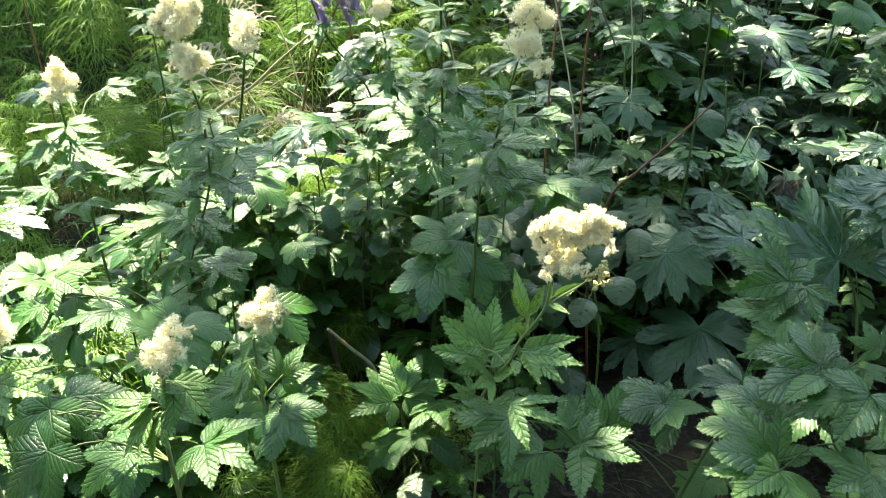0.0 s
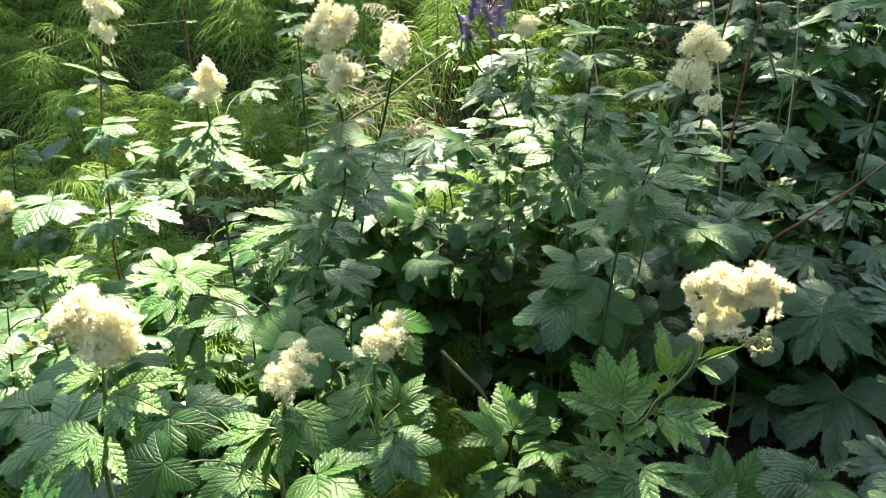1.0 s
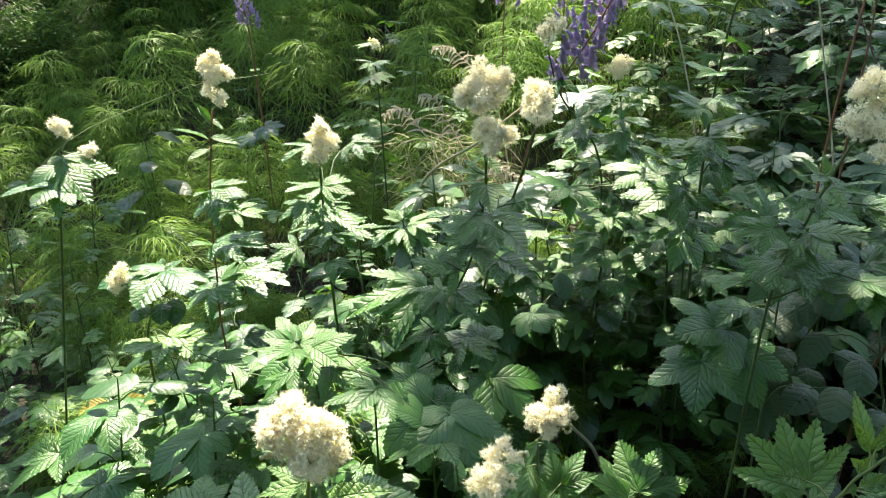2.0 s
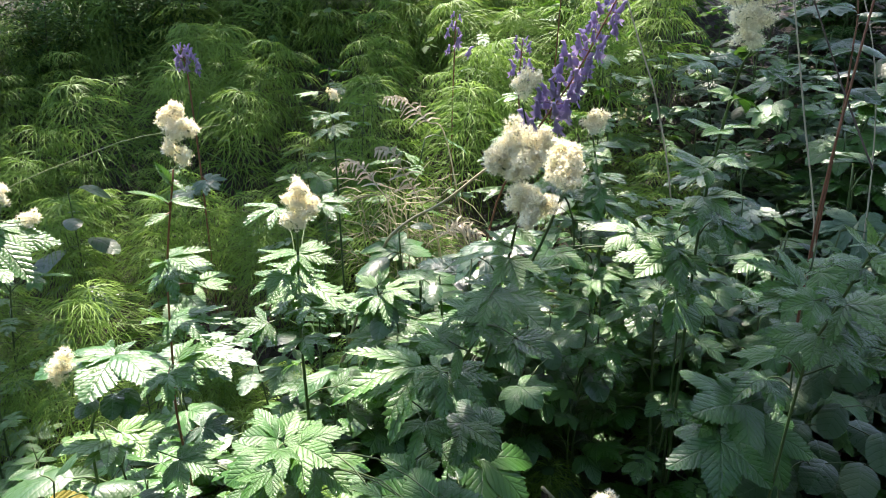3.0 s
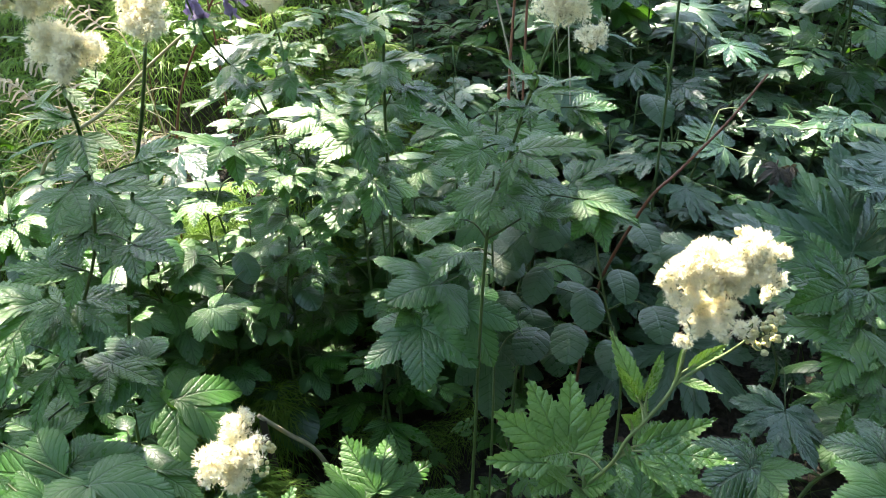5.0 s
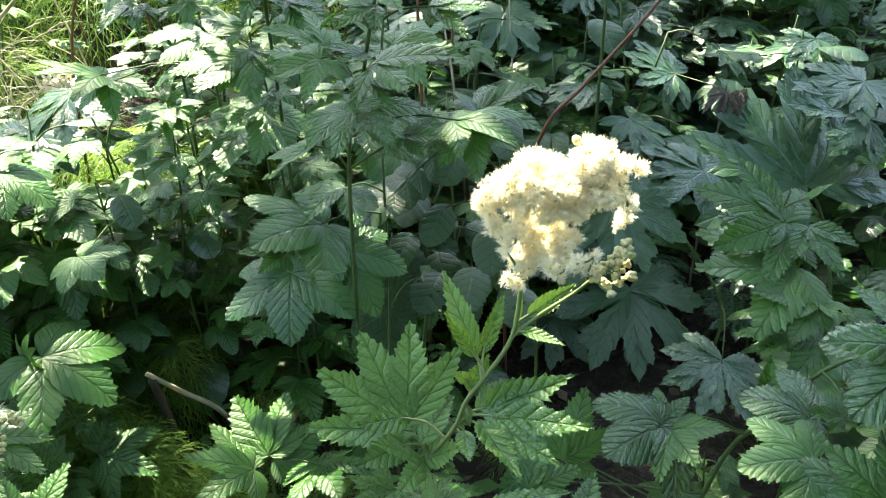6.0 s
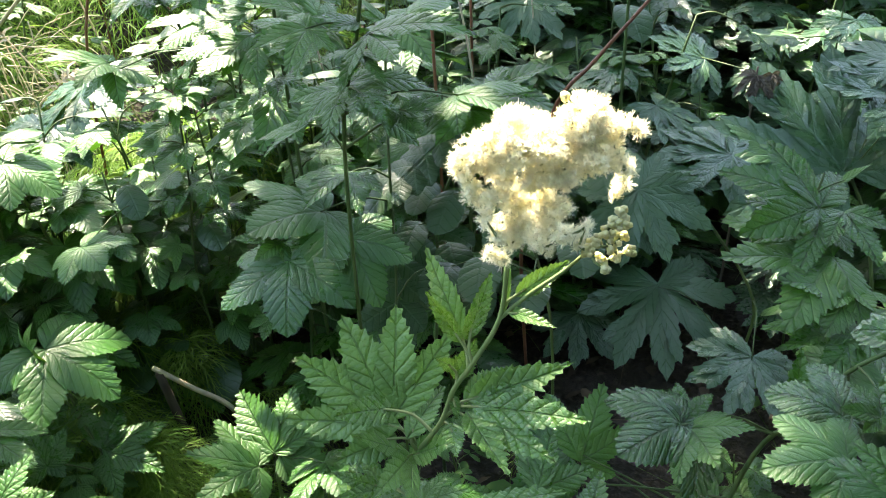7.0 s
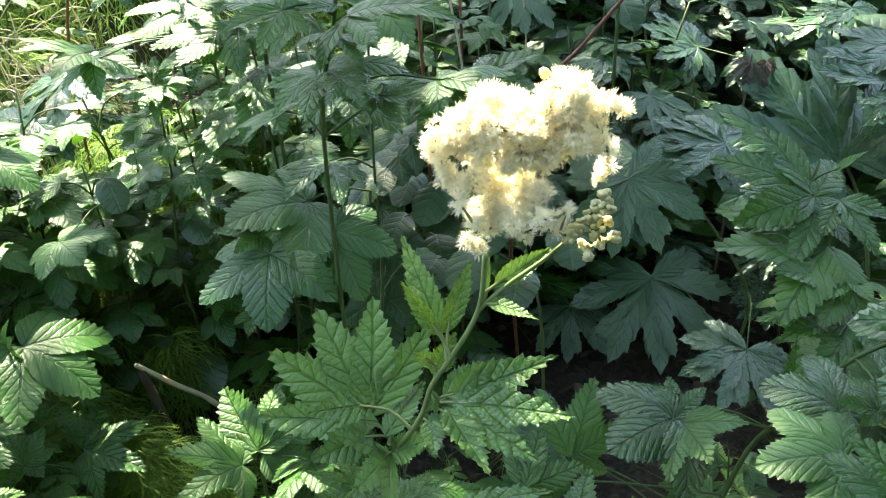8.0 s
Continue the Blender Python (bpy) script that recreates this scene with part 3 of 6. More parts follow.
flower_head(thing, (0.214, 1.045, 0.896), [(0.196, 1.038, 0.990, 0.0172), (0.188, 1.046, 0.973, 0.0107), (0.207, 1.041, 0.981, 0.0172), (0.219, 1.048, 0.998, 0.0145), (0.236, 1.049, 0.998, 0.0153), (0.223, 1.033, 0.990, 0.0172), (0.241, 1.031, 0.990, 0.0153), (0.216, 1.054, 0.965, 0.0133), (0.235, 1.038, 0.971, 0.0153), (0.253, 1.038, 0.970, 0.0137), (0.255, 1.059, 0.978, 0.0145), (0.260, 1.044, 0.995, 0.0153), (0.268, 1.054, 1.005, 0.0126), (0.277, 1.044, 1.003, 0.0137), (0.274, 1.049, 0.987, 0.0172), (0.275, 1.035, 0.977, 0.0130), (0.265, 1.049, 0.971, 0.0153), (0.292, 1.055, 0.989, 0.0114), (0.303, 1.046, 0.992, 0.0069), (0.313, 1.052, 0.986, 0.0050), (0.292, 1.050, 0.975, 0.0107), (0.294, 1.033, 0.968, 0.0099), (0.301, 1.052, 0.948, 0.0076), (0.295, 1.048, 0.942, 0.0042), (0.194, 1.039, 0.957, 0.0092), (0.207, 1.032, 0.958, 0.0107), (0.227, 1.055, 0.945, 0.0130), (0.239, 1.044, 0.944, 0.0130), (0.247, 1.031, 0.943, 0.0099), (0.230, 1.036, 0.933, 0.0130), (0.243, 1.031, 0.930, 0.0114), (0.211, 1.037, 0.937, 0.0107), (0.196, 1.022, 0.948, 0.0069), (0.218, 1.033, 0.924, 0.0107), (0.205, 1.023, 0.931, 0.0092), (0.209, 1.037, 0.910, 0.0076), (0.201, 1.036, 0.914, 0.0042), (0.228, 1.014, 0.932, 0.0065), (0.237, 1.015, 0.925, 0.0053), (0.245, 1.005, 0.939, 0.0065), (0.259, 1.026, 0.926, 0.0065), (0.261, 1.011, 0.939, 0.0042), (0.259, 1.017, 0.922, 0.0042), (0.191, 1.039, 0.965, 0.0061), (0.182, 1.045, 0.981, 0.0046)],
            [(0.285, 1.010, 0.948, 0.0034), (0.287, 1.009, 0.940, 0.0050), (0.282, 1.015, 0.938, 0.0046), (0.277, 1.015, 0.931, 0.0057), (0.291, 1.024, 0.921, 0.0050), (0.282, 1.018, 0.918, 0.0069), (0.298, 1.025, 0.908, 0.0042), (0.272, 1.023, 0.919, 0.0053), (0.279, 1.027, 0.903, 0.0053), (0.265, 1.018, 0.917, 0.0042), (0.274, 1.004, 0.908, 0.0023), (0.288, 1.023, 0.906, 0.0042), (0.260, 1.058, 1.014, 0.0023), (0.290, 1.056, 0.985, 0.0023), (0.300, 1.047, 0.991, 0.0019)], 0.0021, 1.15, 11, 5, 13)
thing = plant("meadowsweet", "leafy meadowsweet shoot with broad shaded green leaves", "meadowsweet", [(0.141, 1.589, 0.000), (0.141, 1.564, 0.232), (0.141, 1.539, 0.464), (0.155, 1.592, 0.580), (0.164, 1.649, 0.738), (0.176, 1.686, 0.878), (0.190, 1.716, 0.965)], [
    ("broad", (0.012, 1.497, 0.667), (-0.004, 1.392, 0.617), None, 1.10),
    ("palm", (0.001, 1.526, 0.681), (-0.062, 1.509, 0.713)),
    ("broad", (0.090, 1.547, 0.662), (0.121, 1.445, 0.607)),
    ("broad", (0.063, 1.583, 0.692), (-0.049, 1.506, 0.725), None, 1.10),
    ("palm", (0.133, 1.574, 0.849), (0.071, 1.511, 0.826), None, 1.10),
    ("palm", (0.142, 1.587, 0.828), (0.135, 1.503, 0.802)),
    ("palm", (0.101, 1.606, 0.738), (0.025, 1.535, 0.738))] + [
    ("palm", (0.198, 1.695, 0.918), (0.320, 1.652, 0.931)),
    ("three", (0.179, 1.697, 0.923), (0.133, 1.698, 0.970)),
    ("three", (0.186, 1.660, 0.827), (0.264, 1.587, 0.822)),
    ("three", (0.195, 1.689, 0.892), (0.224, 1.698, 0.938))],
    0.0026, 0.0018, None, group="meadowsweet plants", seed=2, size=0.9, extra=4)
thing = plant("meadowsweet", "leafy meadowsweet shoot with silvery sheen on its palmate leaves", "meadowsweet", [(0.017, 1.970, 0.000), (0.007, 1.945, 0.324), (-0.003, 1.920, 0.648), (-0.008, 1.939, 0.799), (-0.022, 1.938, 0.888), (-0.008, 1.950, 0.939)], [
    ("palm", (-0.047, 1.908, 0.860), (-0.123, 1.802, 0.824), None, 1.10),
    ("palm", (-0.033, 1.911, 0.862), (-0.014, 1.814, 0.804)),
    ("palm", (-0.023, 1.914, 0.870), (0.069, 1.859, 0.828)),
    ("palm", (-0.110, 1.978, 0.887), (-0.205, 1.899, 0.860)),
    ("palm", (-0.015, 1.924, 0.754), (0.063, 1.832, 0.686)),
    ("three", (-0.019, 1.942, 0.905), (-0.100, 1.913, 0.919)),
    ("palm", (-0.298, 2.023, 0.816), (-0.402, 1.926, 0.877))] + [
    ("palm", (-0.290, 2.023, 0.809), (-0.273, 1.920, 0.769))],
    0.0026, 0.0018, None, group="meadowsweet plants", seed=3, size=0.85, extra=6)
thing = plant("valerian", "low plant with rows of rounded dark green oval leaflets", "wild plant", [(0.211, 1.688, 0.000), (0.211, 1.673, 0.188), (0.211, 1.658, 0.376), (0.234, 1.703, 0.480), (0.234, 1.724, 0.578), (0.269, 1.738, 0.659)], [
    ("ovate", (0.238, 1.700, 0.577), (0.280, 1.688, 0.618), None, 1.10),
    ("ovate", (0.216, 1.700, 0.531), (0.192, 1.706, 0.573), None, 1.10),
    ("ovate", (0.234, 1.746, 0.645), (0.195, 1.678, 0.634)),
    ("ovate", (0.252, 1.697, 0.552), (0.249, 1.613, 0.526), None, 1.10),
    ("ovate", (0.321, 1.703, 0.602), (0.335, 1.625, 0.572), None, 1.20),
    ("ovate", (0.214, 1.708, 0.525), (0.193, 1.626, 0.487)),
    ("ovate", (0.129, 1.709, 0.650), (0.136, 1.645, 0.615))] + [
    ("ovate", (0.289, 1.686, 0.482), (0.290, 1.608, 0.458), None, 1.10),
    ("palm", (0.268, 1.748, 0.766), (0.227, 1.658, 0.718)),
    ("palm", (0.331, 1.742, 0.775), (0.346, 1.651, 0.742)),
    ("palm", (0.344, 1.762, 0.777), (0.443, 1.688, 0.785)),
    ("pinnate", (0.178, 1.730, 0.582), (0.143, 1.560, 0.459))],
    0.004, 0.002, None, seed=4)
thing = plant("valerian", "shaded plant with many rounded dark oval leaflets", "wild plant", [(0.406, 1.587, 0.000), (0.396, 1.572, 0.236), (0.386, 1.557, 0.473), (0.363, 1.608, 0.618), (0.346, 1.643, 0.747)], [
    ("ovate", (0.258, 1.640, 0.673), (0.217, 1.576, 0.645), None, 1.15),
    ("ovate", (0.202, 1.654, 0.620), (0.163, 1.595, 0.604), None, 1.10),
    ("ovate", (0.321, 1.595, 0.645), (0.308, 1.518, 0.619), None, 1.10),
    ("ovate", (0.288, 1.573, 0.590), (0.256, 1.490, 0.577), None, 1.15),
    ("ovate", (0.377, 1.589, 0.680), (0.370, 1.515, 0.662), None, 1.10),
    ("ovate", (0.414, 1.517, 0.642), (0.399, 1.429, 0.636), None, 1.10),
    ("ovate", (0.293, 1.653, 0.766), (0.249, 1.594, 0.737), None, 1.10)] + [
    ("ovate", (0.351, 1.627, 0.815), (0.339, 1.555, 0.785), None, 1.10),
    ("ovate", (0.395, 1.580, 0.770), (0.402, 1.508, 0.763), None, 1.10),
    ("ovate", (0.446, 1.539, 0.747), (0.435, 1.462, 0.737), None, 1.10),
    ("ovate", (0.244, 1.621, 0.557), (0.198, 1.544, 0.546), None, 1.10),
    ("ovate", (0.350, 1.512, 0.584), (0.311, 1.437, 0.580), None, 1.10),
    ("pinnate", (0.262, 1.682, 0.750), (0.130, 1.621, 0.685))],
    0.003, 0.002, None, seed=29)
thing = plant("wolfsbane", "wolfsbane clump with large deeply cut dark green leaves", "wolfsbane", [(0.831, 1.760, 0.000), (0.831, 1.745, 0.161), (0.831, 1.730, 0.323), (0.738, 1.760, 0.489), (0.629, 1.699, 0.620)], [
    ("wolf", (0.580, 1.678, 0.656), (0.549, 1.565, 0.601), (-0.1, -0.5, 1)),
    ("wolf", (0.514, 1.550, 0.683), (0.545, 1.465, 0.612), (-0.1, -0.7, 0.8)),
    ("wolf", (0.762, 2.010, 0.197), (0.718, 1.793, 0.117), (-0.1, -0.3, 1)),
    ("wolf", (0.727, 1.535, 0.354), (0.646, 1.426, 0.344)),
    ("wolf", (0.719, 1.674, 0.660), (0.598, 1.682, 0.681))],
    0.004, 0.002, None, group="wolfsbane clumps", seed=5)
thing = plant("wolfsbane", "wolfsbane clump with large deeply cut blue-green leaves", "wolfsbane", [(1.083, 1.764, 0.000), (1.083, 1.749, 0.140), (1.083, 1.734, 0.280), (1.069, 1.780, 0.433), (1.027, 1.801, 0.535)], [
    ("wolf", (1.003, 1.784, 0.546), (0.889, 1.979, 0.720), (-0.1, -0.9, 0.7), 0.95),
    ("wolf", (1.086, 1.759, 0.685), (0.984, 1.861, 0.758)),
    ("wolf", (1.111, 1.825, 0.734), (0.982, 1.786, 0.719)),
    ("wolf", (0.919, 2.220, 0.645), (0.801, 2.233, 0.704))],
    0.005, 0.003, None, group="wolfsbane clumps", seed=6)
thing = plant("meadowsweet", "leafy meadowsweet shoot with jagged leaflets and a withered bract", "meadowsweet", [(0.737, 1.348, 0.000), (0.737, 1.333, 0.230), (0.737, 1.318, 0.460), (0.759, 1.405, 0.545), (0.767, 1.503, 0.636), (0.782, 1.522, 0.688)], [
    ("palm", (0.766, 1.496, 0.646), (0.634, 1.557, 0.707), (-0.1, -0.7, 1), 0.90),
    ("palm", (0.767, 1.486, 0.631), (0.651, 1.465, 0.626)),
    ("palm", (0.762, 1.440, 0.597), (0.596, 1.464, 0.597)),
    ("three", (0.793, 1.477, 0.645), (0.792, 1.384, 0.633)),
    ("palm", (0.763, 1.393, 0.571), (0.656, 1.389, 0.598)),
    ("palm", (0.763, 1.393, 0.571), (0.765, 1.328, 0.586)),
    ("palm", (0.743, 1.376, 0.530), (0.651, 1.327, 0.534))] + [
    ("palm", (0.764, 1.354, 0.523), (0.673, 1.273, 0.527)),
    ("lance", (0.791, 1.498, 0.680), (0.817, 1.473, 0.720))],
    0.0026, 0.0018, None, group="meadowsweet plants", seed=7)
thing = plant("meadowsweet", "broad-leaved meadowsweet clump in deep shade", "meadowsweet", [(0.740, 1.024, 0.000), (0.725, 1.004, 0.256), (0.710, 0.984, 0.513), (0.678, 1.037, 0.631), (0.661, 1.075, 0.721)], [
    ("broad", (0.567, 0.960, 0.622), (0.470, 0.954, 0.663), None, 1.10),
    ("palm", (0.573, 0.971, 0.623), (0.523, 1.040, 0.677)),
    ("palm", (0.565, 0.939, 0.630), (0.481, 0.860, 0.643)),
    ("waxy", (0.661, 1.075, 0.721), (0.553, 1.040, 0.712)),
    ("palm", (0.659, 1.079, 0.726), (0.624, 1.161, 0.785)),
    ("palm", (0.668, 1.068, 0.716), (0.660, 0.957, 0.710)),
    ("palm", (0.712, 1.016, 0.717), (0.645, 0.919, 0.689))] + [
    ("palm", (0.681, 0.910, 0.655), (0.604, 0.863, 0.666)),
    ("palm", (0.774, 1.124, 0.728), (0.753, 1.163, 0.769))],
    0.0026, 0.0018, None, group="meadowsweet plants", seed=27)
thing = plant("meadowsweet", "low meadowsweet shoot with one glossy sunlit leaf", "meadowsweet", [(0.300, 1.098, 0.000), (0.300, 1.078, 0.212), (0.300, 1.058, 0.424), (0.290, 1.066, 0.547)], [
    ("three", (0.284, 1.045, 0.584), (0.363, 0.983, 0.610)),
    ("lance", (0.283, 1.049, 0.587), (0.311, 1.100, 0.624), None, 1.30),
    ("lance", (0.282, 1.039, 0.577), (0.266, 0.931, 0.576), None, 1.30),
    ("palm", (0.218, 1.056, 0.555), (0.140, 0.983, 0.558)),
    ("threeyoung", (0.159, 0.992, 0.707), (0.235, 0.930, 0.719)),
    ("palm", (0.161, 1.094, 0.594), (0.093, 1.013, 0.589))],
    0.003, 0.002, None, group="meadowsweet plants", seed=28)
thing = plant("meadowsweet", "low meadowsweet shoot with broad rain-washed leaves on a leaning stem", "meadowsweet", [(0.450, 1.250, 0.000), (0.521, 1.267, 0.201), (0.592, 1.283, 0.401), (0.635, 1.259, 0.483), (0.665, 1.237, 0.566), (0.703, 1.208, 0.622)], [
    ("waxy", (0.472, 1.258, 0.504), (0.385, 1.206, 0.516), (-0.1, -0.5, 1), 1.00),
    ("palm", (0.479, 1.267, 0.501), (0.494, 1.324, 0.523)),
    ("palm", (0.480, 1.251, 0.501), (0.493, 1.172, 0.522)),
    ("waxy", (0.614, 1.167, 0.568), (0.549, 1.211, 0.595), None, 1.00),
    ("broad", (0.578, 1.101, 0.573), (0.488, 1.109, 0.580)),
    ("palm", (0.630, 1.132, 0.596), (0.613, 1.171, 0.620)),
    ("lance", (0.619, 1.255, 0.498), (0.629, 1.275, 0.577))] + [
    ("broad", (0.383, 1.429, 0.302), (0.300, 1.463, 0.361)),
    ("three", (0.387, 1.385, 0.333), (0.433, 1.435, 0.430)),
    ("three", (0.285, 1.239, 0.448), (0.329, 1.286, 0.504))],
    0.0042, 0.0026, None, group="meadowsweet plants", seed=8)
thing = plant("meadowsweet", "young meadowsweet with upturned three-lobed leaves", "meadowsweet", [(-0.077, 1.540, 0.000), (-0.077, 1.540, 0.214), (-0.079, 1.563, 0.267)], [
    ("three", (-0.077, 1.551, 0.284), (-0.139, 1.646, 0.350), (-0.1, -0.9, 0.8), 1.20),
    ("three", (-0.067, 1.549, 0.280), (0.036, 1.596, 0.300), (0, -0.8, 0.9)),
    ("palm", (-0.101, 1.529, 0.280), (-0.206, 1.518, 0.348)),
    ("palm", (0.006, 1.512, 0.286), (0.043, 1.409, 0.320))],
    0.004, 0.002, None, group="meadowsweet plants", seed=9)
thing = plant("meadowsweet", "young meadowsweet with broad three-lobed leaves", "meadowsweet", [(-0.388, 1.602, 0.000), (-0.388, 1.602, 0.215), (-0.377, 1.644, 0.256)], [
    ("three", (-0.370, 1.634, 0.273), (-0.333, 1.727, 0.300), (0, -0.9, 0.8), 1.25),
    ("palm", (-0.363, 1.631, 0.265), (-0.259, 1.590, 0.264)),
    ("broad", (-0.428, 1.696, 0.445), (-0.311, 1.642, 0.385)),
    ("palm", (-0.450, 1.690, 0.453), (-0.442, 1.690, 0.507)),
    ("palm", (-0.418, 1.545, 0.330), (-0.450, 1.576, 0.388))],
    0.004, 0.002, None, group="meadowsweet plants", seed=10)
thing = plant("meadowsweet", "meadowsweet with dense sunlit cream head over spiky rosette leaves", "meadowsweet", [(-0.437, 0.698, 0.000), (-0.437, 0.678, 0.424), (-0.437, 0.658, 0.847), (-0.430, 0.666, 0.929), (-0.429, 0.679, 0.997)], [
    ("threeyoung", (-0.434, 0.680, 0.995), (-0.485, 0.670, 0.988)),
    ("threeyoung", (-0.434, 0.680, 0.985), (-0.465, 0.650, 0.978)),
    ("lanceyoung", (-0.429, 0.680, 0.991), (-0.398, 0.690, 1.004)),
    ("threeyoung", (-0.423, 0.675, 0.975), (-0.339, 0.650, 0.985)),
    ("threeyoung", (-0.424, 0.675, 0.968), (-0.361, 0.640, 0.962)),
    ("lanceyoung", (-0.429, 0.675, 0.956), (-0.427, 0.650, 0.949)),
    ("fanyoung", (-0.450, 0.670, 0.916), (-0.474, 0.620, 0.902)),
    ("threeyoung", (-0.445, 0.670, 0.915), (-0.533, 0.640, 0.879)),
    ("lanceyoung", (-0.443, 0.670, 0.912), (-0.391, 0.630, 0.902)),
    ("lanceyoung", (-0.442, 0.670, 0.892), (-0.438, 0.630, 0.871)),
    ("lanceyoung", (-0.429, 0.680, 1.006), (-0.441, 0.660, 0.983)),
    ("lanceyoung", (-0.426, 0.680, 1.003), (-0.401, 0.660, 0.993)),
    ("palm", (-0.529, 0.720, 0.867), (-0.632, 0.740, 0.854)),
    ("palm", (-0.627, 0.780, 0.838), (-0.710, 0.800, 0.836))],
    0.0038, 0.0024, PALE_STEM, group="meadowsweet plants", seed=11)
flower_head(thing, (-0.429, 0.679, 0.997), [(-0.440, 0.685, 1.066, 0.024), (-0.419, 0.683, 1.054, 0.028), (-0.451, 0.676, 1.047, 0.024), (-0.421, 0.666, 1.037, 0.027), (-0.410, 0.691, 1.030, 0.022), (-0.457, 0.671, 1.062, 0.016), (-0.406, 0.695, 1.049, 0.016), (-0.443, 0.697, 1.076, 0.011), (-0.413, 0.668, 1.021, 0.016)], [(-0.406, 0.680, 1.014, 0.009), (-0.458, 0.658, 1.047, 0.008)], 0.0023, 1.10, 6, 7)
thing = plant("meadowsweet", "meadowsweet with a narrow cream flower head above bright young leaves", "meadowsweet", [(-0.275, 0.787, 0.000), (-0.275, 0.767, 0.400), (-0.275, 0.747, 0.799), (-0.276, 0.759, 0.858), (-0.269, 0.764, 0.924)], [
    ("threeyoung", (-0.287, 0.755, 0.888), (-0.367, 0.730, 0.877)),
    ("threeyoung", (-0.284, 0.750, 0.882), (-0.323, 0.710, 0.847)),
    ("lanceyoung", (-0.272, 0.755, 0.883), (-0.217, 0.730, 0.885)),
    ("lanceyoung", (-0.272, 0.750, 0.878), (-0.249, 0.720, 0.862)),
    ("threeyoung", (-0.282, 0.750, 0.877), (-0.292, 0.700, 0.841)),
    ("lanceyoung", (-0.281, 0.760, 0.899), (-0.307, 0.740, 0.886)),
    ("three", (-0.262, 0.770, 0.908), (-0.204, 0.740, 0.879)),
    ("lanceyoung", (-0.275, 0.760, 0.903), (-0.237, 0.750, 0.909)),
    ("lanceyoung", (-0.282, 0.760, 0.910), (-0.260, 0.730, 0.901)),
    ("broad", (-0.447, 0.800, 0.836), (-0.479, 0.740, 0.780)),
    ("broad", (-0.454, 0.850, 0.815), (-0.394, 0.800, 0.791)),
    ("broad", (-0.326, 0.750, 0.812), (-0.376, 0.700, 0.795)),
    ("palm", (-0.253, 0.800, 0.782), (-0.167, 0.760, 0.801)),
    ("broad", (-0.409, 0.720, 0.839), (-0.458, 0.680, 0.796))],
    0.0038, 0.0024, PALE_STEM, group="meadowsweet plants", seed=12)
flower_head(thing, (-0.269, 0.764, 0.924), [(-0.259, 0.793, 0.979, 0.009), (-0.266, 0.790, 0.958, 0.015), (-0.271, 0.766, 0.958, 0.017), (-0.259, 0.777, 0.945, 0.015), (-0.265, 0.757, 0.943, 0.016), (-0.248, 0.789, 0.966, 0.009), (-0.285, 0.765, 0.941, 0.011)], [(-0.239, 0.792, 0.965, 0.008), (-0.271, 0.754, 0.928, 0.009)], 0.0023, 1.00, 6, 8)
thing = plant("meadowsweet", "meadowsweet with a small cream flower head and side buds", "meadowsweet", [(-0.236, 1.052, 0.000), (-0.236, 1.032, 0.304), (-0.236, 1.012, 0.609), (-0.246, 1.033, 0.714), (-0.252, 1.048, 0.787)], [
    ("lanceyoung", (-0.251, 1.040, 0.792), (-0.271, 1.020, 0.749)),
    ("lanceyoung", (-0.244, 1.040, 0.793), (-0.213, 1.030, 0.783)),
    ("threeyoung", (-0.258, 1.035, 0.753), (-0.303, 1.000, 0.709)),
    ("threeyoung", (-0.253, 1.030, 0.747), (-0.257, 0.990, 0.696)),
    ("palm", (-0.218, 1.060, 0.696), (-0.190, 1.100, 0.749)),
    ("palm", (-0.292, 1.100, 0.655), (-0.387, 1.140, 0.644)),
    ("broad", (-0.206, 1.000, 0.670), (-0.150, 0.950, 0.659)),
    ("broad", (-0.279, 1.000, 0.667), (-0.283, 0.950, 0.609)),
    ("palm", (-0.229, 1.050, 0.659), (-0.156, 1.050, 0.694))],
    0.0038, 0.0024, PALE_STEM, group="meadowsweet plants", seed=13)
flower_head(thing, (-0.252, 1.048, 0.787), [(-0.234, 1.078, 0.842, 0.019), (-0.247, 1.060, 0.826, 0.023), (-0.221, 1.061, 0.825, 0.019), (-0.239, 1.060, 0.801, 0.019), (-0.256, 1.046, 0.818, 0.014), (-0.223, 1.086, 0.849, 0.009)], [(-0.205, 1.074, 0.813, 0.010), (-0.209, 1.057, 0.808, 0.009)], 0.0023, 1.00, 6, 9)
